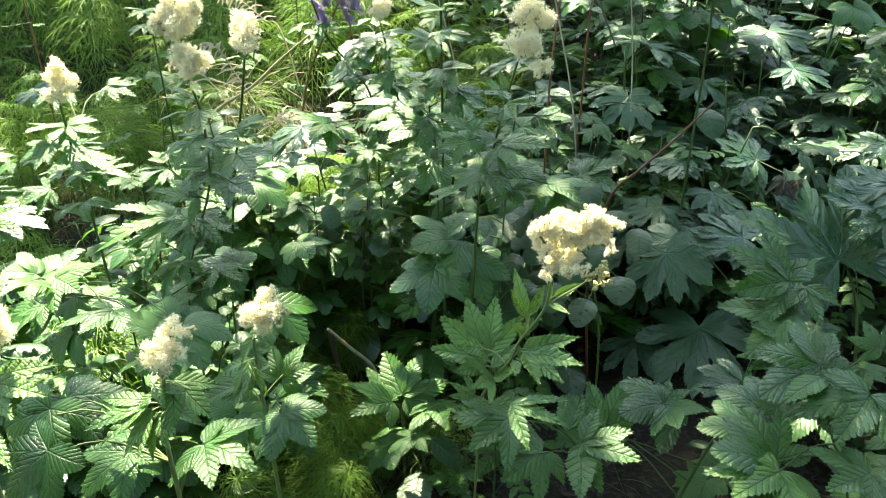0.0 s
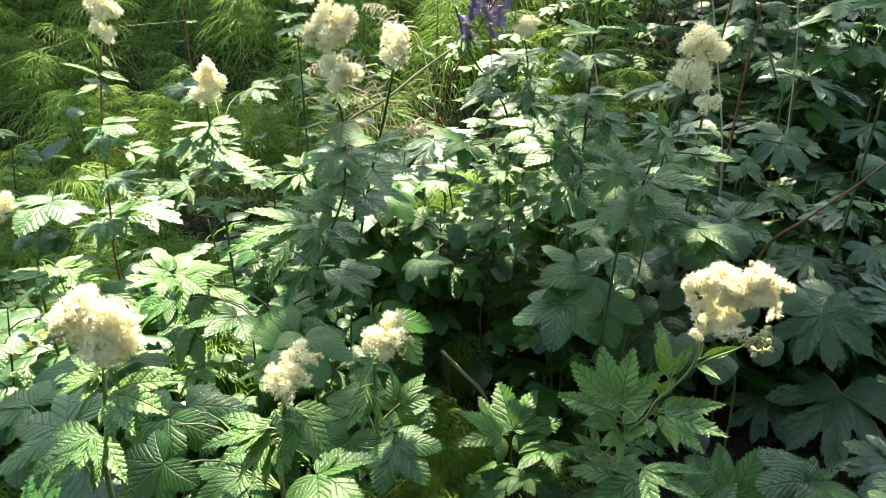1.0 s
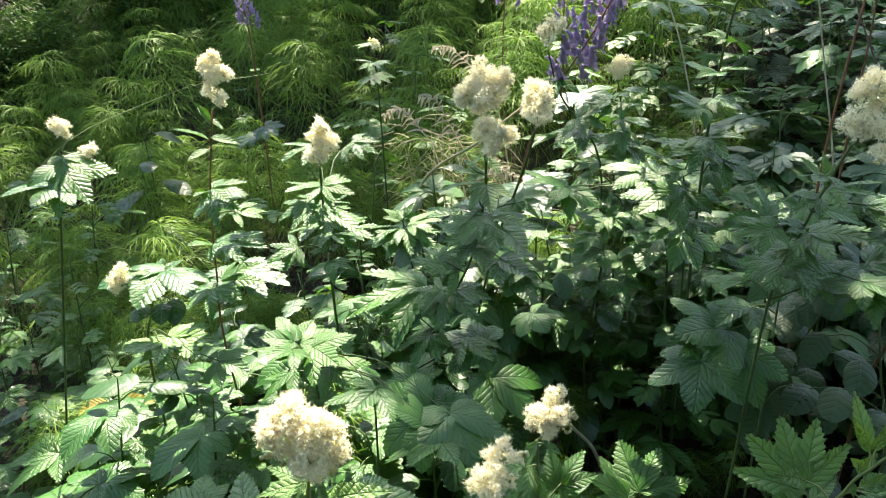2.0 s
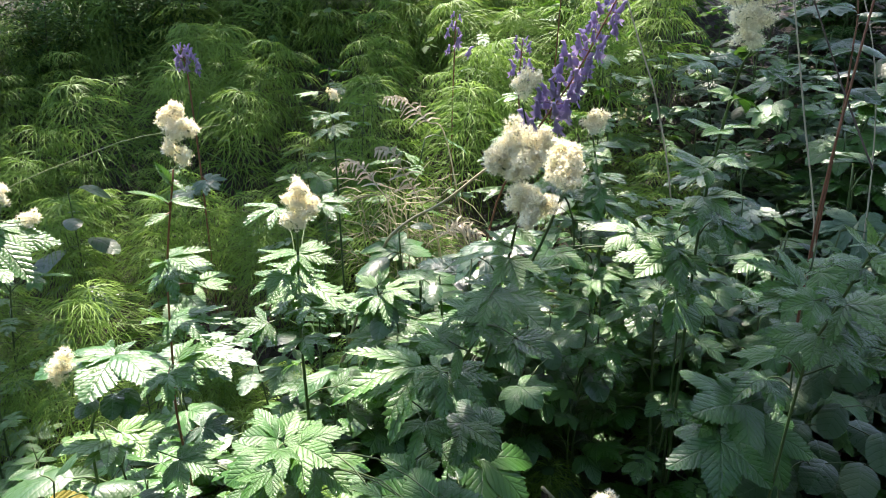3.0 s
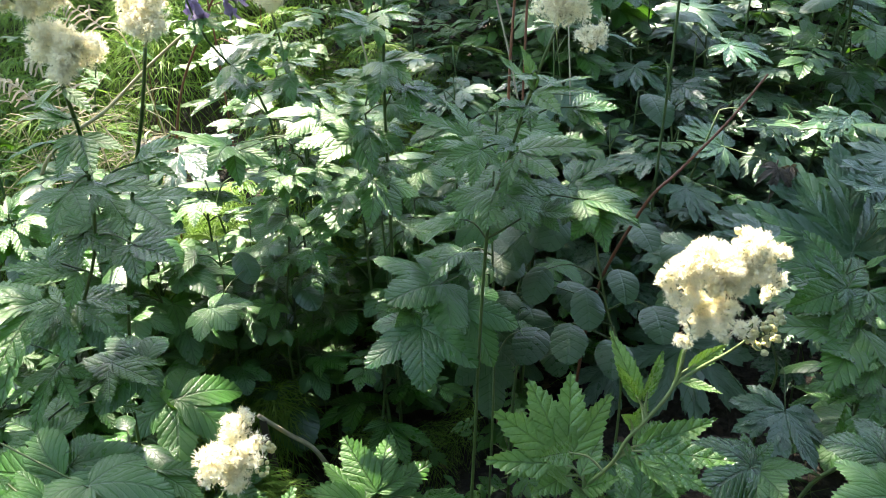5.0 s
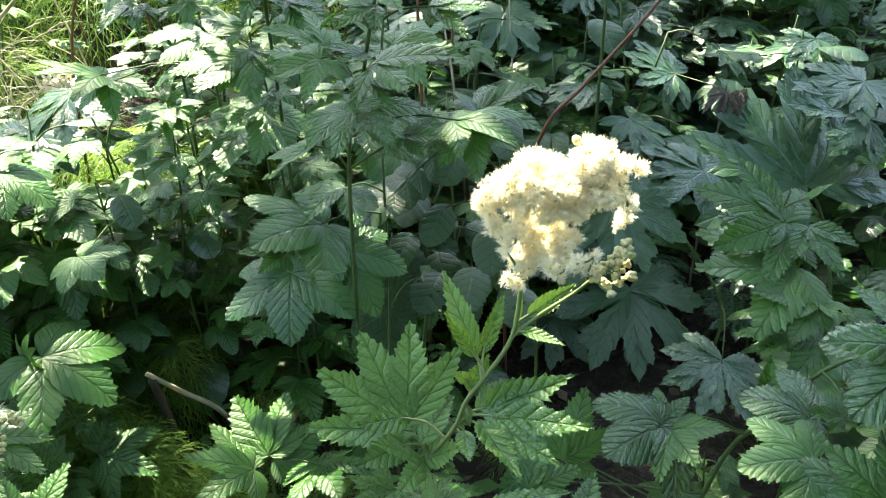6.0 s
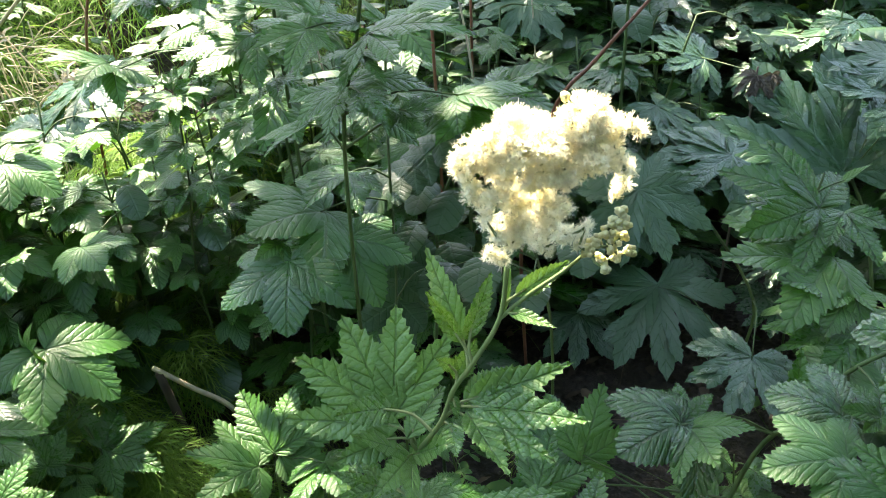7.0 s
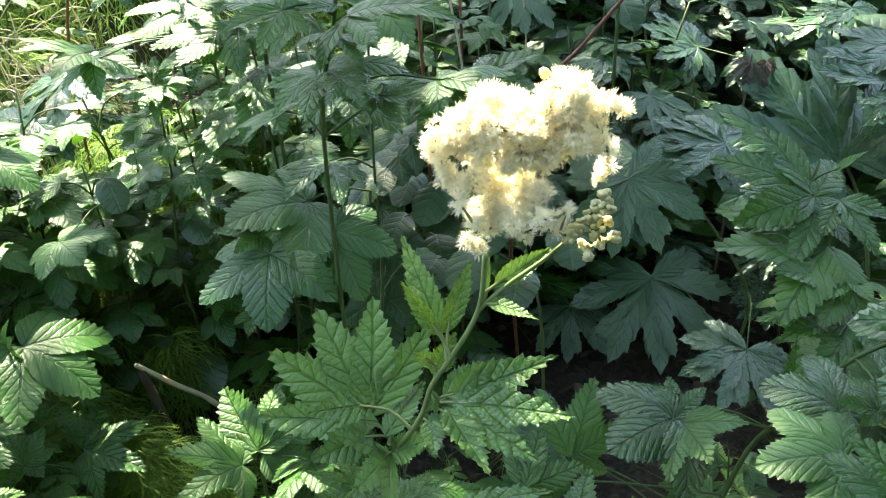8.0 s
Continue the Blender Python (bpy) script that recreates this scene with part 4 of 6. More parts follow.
thing = plant("meadowsweet", "tall meadowsweet with a broad double cream flower head and shaded leaves", "meadowsweet", [(-0.525, 1.500, 0.000), (-0.525, 1.480, 0.289), (-0.525, 1.460, 0.579), (-0.490, 1.451, 0.732), (-0.418, 1.404, 0.893), (-0.371, 1.298, 1.059), (-0.353, 1.212, 1.166)], [
    ("three", (-0.362, 1.246, 1.114), (-0.415, 1.222, 1.145)),
    ("three", (-0.364, 1.268, 1.089), (-0.333, 1.191, 1.064)),
    ("cut", (-0.376, 1.325, 1.021), (-0.444, 1.279, 1.030)),
    ("cut", (-0.371, 1.321, 1.013), (-0.272, 1.281, 1.024)),
    ("cut", (-0.447, 1.419, 0.863), (-0.554, 1.398, 0.920)),
    ("cut", (-0.521, 1.465, 0.800), (-0.696, 1.354, 0.809), None, 0.90),
    ("cut", (-0.511, 1.462, 0.792), (-0.585, 1.299, 0.753))] + [
    ("cut", (-0.468, 1.433, 0.811), (-0.377, 1.330, 0.787)),
    ("cut", (-0.485, 1.423, 0.879), (-0.431, 1.446, 0.912)),
    ("cut", (-0.572, 1.466, 0.740), (-0.651, 1.473, 0.822)),
    ("cut", (-0.452, 1.456, 0.696), (-0.359, 1.366, 0.699)),
    ("three", (-0.417, 1.390, 0.931), (-0.353, 1.320, 0.923)),
    ("three", (-0.409, 1.394, 0.939), (-0.497, 1.389, 0.995)),
    ("lanceyoung", (-0.356, 1.219, 1.156), (-0.377, 1.192, 1.143))] + [
    ("lanceyoung", (-0.353, 1.218, 1.152), (-0.325, 1.191, 1.137))],
    0.003, 0.002, None, group="meadowsweet plants", seed=14, size=0.74, extra=10)
flower_head(thing, (-0.353, 1.203, 1.169), [(-0.373, 1.209, 1.253, 0.023), (-0.353, 1.210, 1.271, 0.025), (-0.336, 1.211, 1.254, 0.025), (-0.349, 1.195, 1.240, 0.025), (-0.364, 1.207, 1.229, 0.016), (-0.355, 1.200, 1.196, 0.023), (-0.330, 1.193, 1.189, 0.023), (-0.340, 1.179, 1.180, 0.015), (-0.317, 1.191, 1.196, 0.015), (-0.383, 1.200, 1.241, 0.014), (-0.323, 1.208, 1.269, 0.014)], [(-0.367, 1.219, 1.280, 0.008)], 0.0024, 1.10, 9, 10)
thing = plant("meadowsweet", "slender meadowsweet side shoot with a loose cream plume", "meadowsweet", [(-0.462, 1.578, 0.000), (-0.462, 1.563, 0.259), (-0.462, 1.548, 0.517), (-0.395, 1.476, 0.856), (-0.321, 1.370, 1.075), (-0.296, 1.337, 1.161)], [
    ("three", (-0.340, 1.391, 1.020), (-0.282, 1.370, 1.050)),
    ("three", (-0.367, 1.436, 0.950), (-0.304, 1.355, 0.944))],
    0.003, 0.002, None, group="meadowsweet plants", seed=26)
flower_head(thing, (-0.296, 1.337, 1.161), [(-0.301, 1.365, 1.210, 0.024), (-0.286, 1.339, 1.201, 0.022), (-0.293, 1.331, 1.183, 0.021), (-0.305, 1.357, 1.187, 0.019), (-0.278, 1.339, 1.185, 0.013), (-0.283, 1.348, 1.223, 0.013)], [(-0.273, 1.352, 1.210, 0.008)], 0.0023, 1.10, 6, 22)
thing = plant("meadowsweet", "meadowsweet with an upright cream flower spike and lance-shaped upper leaves", "meadowsweet", [(0.074, 1.488, 0.000), (0.089, 1.463, 0.421), (0.104, 1.438, 0.841), (0.130, 1.427, 0.958), (0.149, 1.400, 1.054), (0.169, 1.364, 1.146)], [
    ("lanceyoung", (0.154, 1.392, 1.068), (0.112, 1.399, 1.117)),
    ("lanceyoung", (0.155, 1.391, 1.068), (0.145, 1.390, 1.126)),
    ("threeyoung", (0.153, 1.391, 1.065), (0.212, 1.330, 1.092)),
    ("three", (0.149, 1.397, 1.046), (0.089, 1.362, 1.045)),
    ("three", (0.137, 1.414, 0.989), (0.069, 1.404, 1.023)),
    ("cut", (0.147, 1.428, 0.975), (0.249, 1.329, 1.009)),
    ("cut", (0.130, 1.427, 0.958), (0.161, 1.341, 0.947))] + [
    ("cut", (0.097, 1.498, 0.970), (0.006, 1.541, 1.032)),
    ("palm", (0.096, 1.495, 0.962), (-0.001, 1.460, 0.954)),
    ("palm", (0.118, 1.436, 0.918), (0.176, 1.328, 0.908)),
    ("palm", (0.107, 1.458, 0.909), (0.031, 1.399, 0.885)),
    ("palm", (0.237, 1.417, 0.899), (0.323, 1.321, 0.917)),
    ("palm", (0.251, 1.404, 0.885), (0.254, 1.303, 0.860))],
    0.003, 0.002, None, group="meadowsweet plants", seed=15, size=0.74, extra=8)
flower_head(thing, (0.169, 1.364, 1.146), [(0.191, 1.372, 1.236, 0.028), (0.180, 1.377, 1.214, 0.024), (0.213, 1.374, 1.217, 0.022), (0.169, 1.372, 1.186, 0.025), (0.193, 1.364, 1.187, 0.025), (0.177, 1.368, 1.164, 0.019), (0.204, 1.342, 1.142, 0.016), (0.219, 1.342, 1.142, 0.013), (0.200, 1.359, 1.169, 0.016), (0.223, 1.362, 1.222, 0.009)], [(0.204, 1.340, 1.131, 0.009)], 0.0023, 1.00, 6, 11)
thing = plant("meadowsweet", "slender meadowsweet with small cream head and paired sunlit leaves", "meadowsweet", [(-0.989, 1.546, 0.000), (-0.999, 1.526, 0.307), (-1.009, 1.506, 0.614), (-1.010, 1.518, 0.731), (-1.001, 1.531, 0.932), (-0.958, 1.519, 1.126)], [
    ("lance", (-0.973, 1.515, 1.066), (-1.018, 1.449, 1.121), None, 0.80),
    ("lance", (-0.964, 1.518, 1.096), (-0.988, 1.511, 1.152)),
    ("lance", (-0.971, 1.518, 1.071), (-0.886, 1.501, 1.069), None, 0.80),
    ("lance", (-0.975, 1.518, 1.045), (-1.001, 1.456, 1.046)),
    ("cut", (-0.990, 1.523, 0.958), (-0.898, 1.513, 0.966)),
    ("cut", (-0.991, 1.519, 0.949), (-1.005, 1.473, 0.973)),
    ("cut", (-0.999, 1.531, 0.932), (-0.909, 1.490, 0.927))] + [
    ("cut", (-0.997, 1.522, 0.835), (-0.859, 1.512, 0.853), None, 0.80),
    ("cut", (-1.005, 1.523, 0.823), (-1.025, 1.463, 0.875)),
    ("cut", (-1.006, 1.525, 0.739), (-0.890, 1.501, 0.771)),
    ("wolf", (-0.977, 1.573, 0.750), (-0.876, 1.480, 0.726)),
    ("cut", (-1.010, 1.518, 0.731), (-1.011, 1.401, 0.756)),
    ("lance", (-0.964, 1.521, 1.105), (-0.928, 1.511, 1.090))],
    0.003, 0.0018, RED_STEM, group="meadowsweet plants", seed=16, size=0.85, extra=4)
flower_head(thing, (-0.958, 1.519, 1.126), [(-0.951, 1.536, 1.224, 0.018), (-0.965, 1.531, 1.211, 0.018), (-0.941, 1.540, 1.199, 0.020), (-0.947, 1.519, 1.190, 0.022), (-0.928, 1.530, 1.192, 0.016), (-0.955, 1.517, 1.166, 0.018), (-0.938, 1.520, 1.151, 0.016), (-0.925, 1.546, 1.193, 0.010)], [], 0.0028, 1.10, 5, 12)
thing = plant("meadowsweet", "meadowsweet with a cream flower head rising over glaring sunlit leaves", "meadowsweet", [(-0.787, 1.664, 0.000), (-0.787, 1.644, 0.372), (-0.787, 1.624, 0.743), (-0.770, 1.581, 0.874), (-0.750, 1.537, 1.020)], [
    ("cut", (-0.880, 1.807, 0.966), (-0.954, 1.732, 0.965), (0, -0.3, 1), 1.10),
    ("cut", (-0.792, 1.838, 0.971), (-0.702, 1.814, 0.957), (0, -0.3, 1), 1.10),
    ("cut", (-0.760, 1.556, 0.964), (-0.825, 1.472, 0.986)),
    ("cut", (-0.758, 1.557, 0.964), (-0.659, 1.537, 0.954)),
    ("cut", (-0.771, 1.579, 0.921), (-0.812, 1.472, 0.923)),
    ("cut", (-0.771, 1.590, 0.893), (-0.650, 1.524, 0.873)),
    ("cut", (-0.781, 1.597, 0.866), (-0.813, 1.488, 0.862))] + [
    ("cut", (-0.770, 1.595, 0.856), (-0.682, 1.521, 0.839)),
    ("cut", (-0.752, 1.574, 0.946), (-0.715, 1.604, 0.991))],
    0.004, 0.0022, None, group="meadowsweet plants", seed=17, size=0.75, extra=8)
flower_head(thing, (-0.750, 1.537, 1.020), [(-0.750, 1.554, 1.087, 0.020), (-0.762, 1.554, 1.066, 0.020), (-0.734, 1.563, 1.064, 0.020), (-0.749, 1.557, 1.044, 0.024), (-0.762, 1.531, 1.037, 0.018), (-0.727, 1.549, 1.048, 0.016), (-0.748, 1.533, 1.027, 0.014)], [], 0.0028, 1.00, 5, 13)
thing = plant("meadowsweet", "leafy meadowsweet shoot glaring in a patch of sun", "meadowsweet", [(-0.667, 1.973, 0.000), (-0.667, 1.953, 0.252), (-0.667, 1.933, 0.503), (-0.674, 1.862, 0.691), (-0.677, 1.846, 0.775)], [
    ("cut", (-0.684, 1.836, 0.759), (-0.749, 1.743, 0.767), None, 1.00),
    ("cut", (-0.667, 1.840, 0.758), (-0.557, 1.773, 0.741)),
    ("cut", (-0.674, 1.841, 0.741), (-0.621, 1.720, 0.706)),
    ("three", (-0.682, 1.845, 0.776), (-0.744, 1.861, 0.820)),
    ("cut", (-0.661, 1.846, 0.769), (-0.550, 1.865, 0.792)),
    ("three", (-0.672, 1.840, 0.785), (-0.644, 1.868, 0.835)),
    ("cut", (-0.668, 1.884, 0.622), (-0.738, 1.795, 0.639))] + [
    ("cut", (-0.664, 1.896, 0.601), (-0.541, 1.823, 0.619))],
    0.0028, 0.0018, None, group="meadowsweet plants", seed=31, size=0.72, extra=8)
thing = plant("meadowsweet", "leafy meadowsweet shoot with a few pale leaves in dappled sun", "meadowsweet", [(-0.226, 2.007, 0.000), (-0.226, 1.987, 0.206), (-0.226, 1.967, 0.412), (-0.201, 1.980, 0.594), (-0.192, 1.997, 0.771)], [
    ("palm", (-0.202, 1.991, 0.755), (-0.288, 1.926, 0.748)),
    ("palm", (-0.187, 1.990, 0.756), (-0.106, 1.912, 0.749)),
    ("three", (-0.195, 1.996, 0.767), (-0.178, 2.030, 0.829)),
    ("palm", (-0.197, 1.992, 0.663), (-0.277, 1.893, 0.637)),
    ("three", (-0.195, 1.996, 0.743), (-0.210, 1.900, 0.701)),
    ("broad", (-0.350, 1.772, 0.586), (-0.277, 1.675, 0.583), None, 1.10),
    ("palm", (-0.207, 1.974, 0.582), (-0.135, 1.875, 0.582))],
    0.0028, 0.0018, None, group="meadowsweet plants", seed=32, size=0.62, extra=10)
thing = plant("meadowsweet", "low meadowsweet with broad pleated leaves in full sun", "meadowsweet", [(-0.698, 1.314, 0.000), (-0.698, 1.304, 0.337), (-0.698, 1.294, 0.674), (-0.705, 1.277, 0.740)], [
    ("broad", (-0.708, 1.244, 0.785), (-0.757, 1.213, 0.824), None, 1.30),
    ("palm", (-0.703, 1.252, 0.775), (-0.717, 1.344, 0.804)),
    ("palm", (-0.676, 1.248, 0.774), (-0.578, 1.199, 0.788)),
    ("palm", (-0.674, 1.271, 0.768), (-0.611, 1.301, 0.782)),
    ("palm", (-0.697, 1.212, 0.789), (-0.714, 1.130, 0.813)),
    ("broad", (-0.431, 1.111, 0.739), (-0.483, 1.086, 0.797)),
    ("palm", (-0.412, 1.089, 0.734), (-0.432, 0.983, 0.750))] + [
    ("broad", (-0.399, 1.134, 0.751), (-0.332, 1.030, 0.733)),
    ("palm", (-0.526, 1.149, 0.769), (-0.541, 1.040, 0.779))],
    0.004, 0.002, None, group="meadowsweet plants", seed=18, size=0.8, extra=6)
thing = plant("meadowsweet", "sunlit meadowsweet with broad pale leaves and a spent flower head", "meadowsweet", [(-1.113, 1.398, 0.000), (-1.113, 1.388, 0.313), (-1.113, 1.378, 0.626), (-1.070, 1.362, 0.755), (-1.046, 1.360, 0.833)], [
    ("broad", (-1.033, 1.372, 0.837), (-1.030, 1.256, 0.846), None, 1.20),
    ("palm", (-1.046, 1.360, 0.833), (-1.073, 1.316, 0.857)),
    ("palm", (-1.049, 1.379, 0.822), (-1.024, 1.425, 0.851)),
    ("ovate", (-1.025, 1.341, 0.782), (-1.009, 1.288, 0.774)),
    ("ovate", (-1.011, 1.353, 0.786), (-0.980, 1.304, 0.770)),
    ("ovate", (-1.053, 1.322, 0.782), (-1.045, 1.271, 0.786)),
    ("palmyoung", (-1.046, 1.336, 0.696), (-1.044, 1.241, 0.723))] + [
    ("palmyoung", (-1.032, 1.348, 0.700), (-0.944, 1.287, 0.695)),
    ("palm", (-0.917, 1.324, 0.669), (-0.832, 1.307, 0.677))],
    0.004, 0.002, None, group="meadowsweet plants", seed=19)
flower_head(thing, (-1.046, 1.360, 0.833), [(-1.087, 1.309, 0.860, 0.018), (-1.097, 1.306, 0.836, 0.021), (-1.084, 1.313, 0.838, 0.014)], [], 0.0028, 0.90, 5, 14)
thing = plant("meadowsweet", "meadowsweet with a small sunlit cream flower head", "meadowsweet", [(-0.229, 2.453, 0.000), (-0.229, 2.433, 0.379), (-0.229, 2.413, 0.757), (-0.346, 2.372, 0.962), (-0.381, 2.302, 1.106)], [
    ("three", (-0.362, 2.334, 1.018), (-0.273, 2.281, 1.010)),
    ("three", (-0.354, 2.327, 0.989), (-0.433, 2.272, 0.986)),
    ("palm", (-0.298, 2.357, 0.904), (-0.180, 2.300, 0.908)),
    ("palm", (-0.297, 2.396, 0.861), (-0.386, 2.285, 0.844))],
    0.004, 0.0022, None, group="meadowsweet plants", seed=20, size=0.75, extra=5)
flower_head(thing, (-0.381, 2.302, 1.106), [(-0.373, 2.307, 1.178, 0.023), (-0.393, 2.277, 1.161, 0.023), (-0.351, 2.299, 1.165, 0.023), (-0.378, 2.278, 1.140, 0.023), (-0.344, 2.303, 1.179, 0.015)], [], 0.0028, 0.90, 5, 15)
thing = plant("meadowsweet", "meadowsweet with a small cream flower head and narrow upper leaves", "meadowsweet", [(-0.150, 2.449, 0.000), (-0.150, 2.429, 0.381), (-0.150, 2.409, 0.761), (-0.174, 2.405, 0.910), (-0.192, 2.380, 1.011)], [
    ("three", (-0.179, 2.392, 0.977), (-0.097, 2.320, 1.012)),
    ("three", (-0.177, 2.394, 0.945), (-0.255, 2.312, 0.934)),
    ("three", (-0.166, 2.400, 0.896), (-0.076, 2.311, 0.908)),
    ("palm", (-0.164, 2.387, 0.851), (-0.266, 2.305, 0.842)),
    ("palm", (-0.155, 2.377, 0.822), (-0.072, 2.279, 0.809))],
    0.004, 0.0022, None, group="meadowsweet plants", seed=21, size=0.75, extra=5)
flower_head(thing, (-0.192, 2.380, 1.011), [(-0.193, 2.368, 1.067, 0.023), (-0.206, 2.367, 1.044, 0.021), (-0.177, 2.364, 1.046, 0.023), (-0.163, 2.367, 1.060, 0.015), (-0.191, 2.361, 1.028, 0.015)], [(-0.119, 2.370, 1.068, 0.021), (-0.083, 2.355, 1.065, 0.021), (-0.063, 2.371, 1.114, 0.015)], 0.0028, 0.90, 5, 16)
thing = plant("meadowsweet", "tall meadowsweet with a drooping cream plume and small toothed leaves", "meadowsweet", [(0.013, 1.941, 0.000), (0.013, 1.921, 0.453), (0.013, 1.901, 0.906), (0.016, 1.831, 1.133), (0.027, 1.782, 1.273), (0.036, 1.754, 1.312)], [
    ("three", (0.011, 1.816, 1.154), (-0.076, 1.799, 1.194)),
    ("three", (0.014, 1.815, 1.154), (0.083, 1.765, 1.199)),
    ("three", (0.012, 1.843, 1.096), (0.085, 1.762, 1.097)),
    ("palm", (0.004, 1.849, 1.071), (-0.106, 1.848, 1.114)),
    ("palm", (0.011, 1.880, 1.001), (0.079, 1.774, 0.991)),
    ("palm", (0.007, 1.874, 0.979), (-0.099, 1.806, 0.974)),
    ("three", (0.022, 1.807, 1.226), (-0.030, 1.791, 1.249))],
    0.004, 0.0022, None, group="meadowsweet plants", seed=22, size=0.75, extra=6)
flower_head(thing, (0.036, 1.754, 1.312), [(0.022, 1.747, 1.414, 0.037), (-0.003, 1.761, 1.403, 0.026), (0.053, 1.754, 1.409, 0.028), (0.015, 1.736, 1.372, 0.032), (0.042, 1.746, 1.367, 0.026), (0.017, 1.747, 1.337, 0.024), (0.035, 1.739, 1.329, 0.019), (0.023, 1.732, 1.452, 0.032), (0.051, 1.726, 1.443, 0.024)], [], 0.0028, 0.90, 5, 17)
thing = plant("meadowsweet", "meadowsweet with a pale flower head in shade", "meadowsweet", [(0.697, 2.157, 0.000), (0.697, 2.137, 0.568), (0.697, 2.117, 1.136), (0.619, 2.064, 1.270), (0.579, 2.036, 1.343)], [
    ("three", (0.618, 2.066, 1.281), (0.546, 2.048, 1.295)),
    ("three", (0.619, 2.064, 1.270), (0.653, 1.989, 1.267)),
    ("palm", (0.658, 2.092, 1.204), (0.558, 2.060, 1.184))],
    0.004, 0.0022, None, group="meadowsweet plants", seed=23)
flower_head(thing, (0.579, 2.036, 1.343), [(0.553, 2.018, 1.379, 0.025), (0.583, 2.019, 1.373, 0.028), (0.572, 2.014, 1.356, 0.019), (0.558, 2.016, 1.407, 0.028)], [], 0.0028, 0.90, 5, 18)
thing = plant("meadowsweet", "meadowsweet with two small cream flower heads", "meadowsweet", [(-1.585, 1.526, 0.000), (-1.385, 1.426, 0.515), (-1.185, 1.326, 1.029), (-1.120, 1.273, 1.112)], [
    ("three", (-1.119, 1.271, 1.102), (-1.053, 1.254, 1.081)),
    ("palm", (-1.152, 1.301, 1.071), (-1.057, 1.271, 1.024)),
    ("palm", (-1.158, 1.285, 1.044), (-1.148, 1.192, 1.042))],
    0.0028, 0.002, None, group="meadowsweet plants", seed=24)
flower_head(thing, (-1.120, 1.273, 1.112), [(-1.121, 1.289, 1.148, 0.018), (-1.129, 1.287, 1.158, 0.016), (-1.116, 1.286, 1.139, 0.011), (-1.089, 1.299, 1.102, 0.014), (-1.081, 1.305, 1.106, 0.010)], [], 0.0028, 0.90, 5, 19)
thing = plant("meadowsweet", "meadowsweet shoot in bud with a tuft of narrow leaves", "meadowsweet", [(-0.945, 2.573, 0.000), (-0.945, 2.553, 0.453), (-0.945, 2.533, 0.906), (-0.930, 2.467, 1.063)], [
    ("threeyoung", (-0.931, 2.460, 1.032), (-0.869, 2.427, 1.048)),
    ("threeyoung", (-0.931, 2.460, 1.032), (-0.967, 2.399, 1.044)),
    ("threeyoung", (-0.933, 2.473, 0.996), (-0.864, 2.425, 0.984)),
    ("threeyoung", (-0.933, 2.471, 0.988), (-0.970, 2.393, 0.973))],
    0.004, 0.0022, None, group="meadowsweet plants", seed=25)
flower_head(thing, (-0.930, 2.467, 1.063), [(-0.924, 2.461, 1.088, 0.016)], [(-0.930, 2.456, 1.097, 0.016), (-0.908, 2.461, 1.081, 0.016)], 0.0028, 0.90, 5, 20)


# ---- wolfsbane flower spikes ----
def hood(v, f, rng, p, out, size):
    """One tall helmet flower: a bent, flaring tube with a lip."""
    up = Vector((rng.uniform(-0.45, 0.45), rng.uniform(-0.45, 0.45), 1)).normalized()
    pts = [p, p + out * size * 0.3 + up * size * 0.05, p + out * size * 0.42 + up * size * 0.3, p + out * size * 0.36 + up * size * 0.6, p + out * size * 0.5 + up * size * 0.85, p + out * size * 0.72 + up * size * 0.84]
    tube(v, f, pts, [size * 0.06, size * 0.27, size * 0.22, size * 0.14, size * 0.15, size * 0.04], 7)
    side = out.cross(up).normalized()
    a = p + out * size * 0.35
    for s in (-1, 1):
        for drop, wide in ((-0.1, 0.55), (-0.6, 0.3)):
            q = len(v)
            tip = a + side * s * size * wide + up * size * drop + out * size * rng.uniform(0.1, 0.4)
            lift = up * size * 0.16
            v.extend(tuple(c) for c in (a, a.lerp(tip, 0.55) + lift, tip, a.lerp(tip, 0.55) - lift * 1.4))
            f.append((q, q + 1, q + 2, q + 3) if s > 0 else (q + 3, q + 2, q + 1, q))


def wolfsbane(label, stem, flowers, size, leaves=(), seed=0, first=0.35):
    """A flowering wolfsbane: a stem, hooded flowers all round its upper end, cut leaves."""
    rng = random.Random(seed)
    thing = plant("wolfsbane", label, "wolfsbane", stem, list(leaves), 0.004, 0.0018, RED_STEM, "wolfsbane clumps", seed=seed)
    line = bend(stem[-3:], 10)
    o = Vector(stem[0])
    for k in range(flowers):
        q = first + (1 - first) * k / max(1, flowers - 1)
        p = line[min(len(line) - 1, int(q * (len(line) - 1)))]
        w = 2.4 * k + rng.uniform(-0.4, 0.4)
        out = Vector((math.cos(w), math.sin(w), rng.uniform(0.0, 0.4))).normalized()
        s = size * (1.1 - 0.55 * q) * rng.uniform(0.85, 1.15)
        foot = p + out * s * rng.uniform(0.4, 1.2)
        sv, sf = [], []
        tube(sv, sf, [p - foot, Vector((0, 0, 0))], [0.0009, 0.0007], 4)
        v, f = [], []
        hood(v, f, rng, Vector((0, 0, 0)), out, s)
        part("flower", mesh_of("flower", v, f, PURPLE), thing, "violet-blue hooded flower", Matrix.Translation(foot - o))
        part("flower_stalk", mesh_of("flower_stalk", sv, sf, RED_STEM), thing, m=Matrix.Translation(foot - o))
    return thing


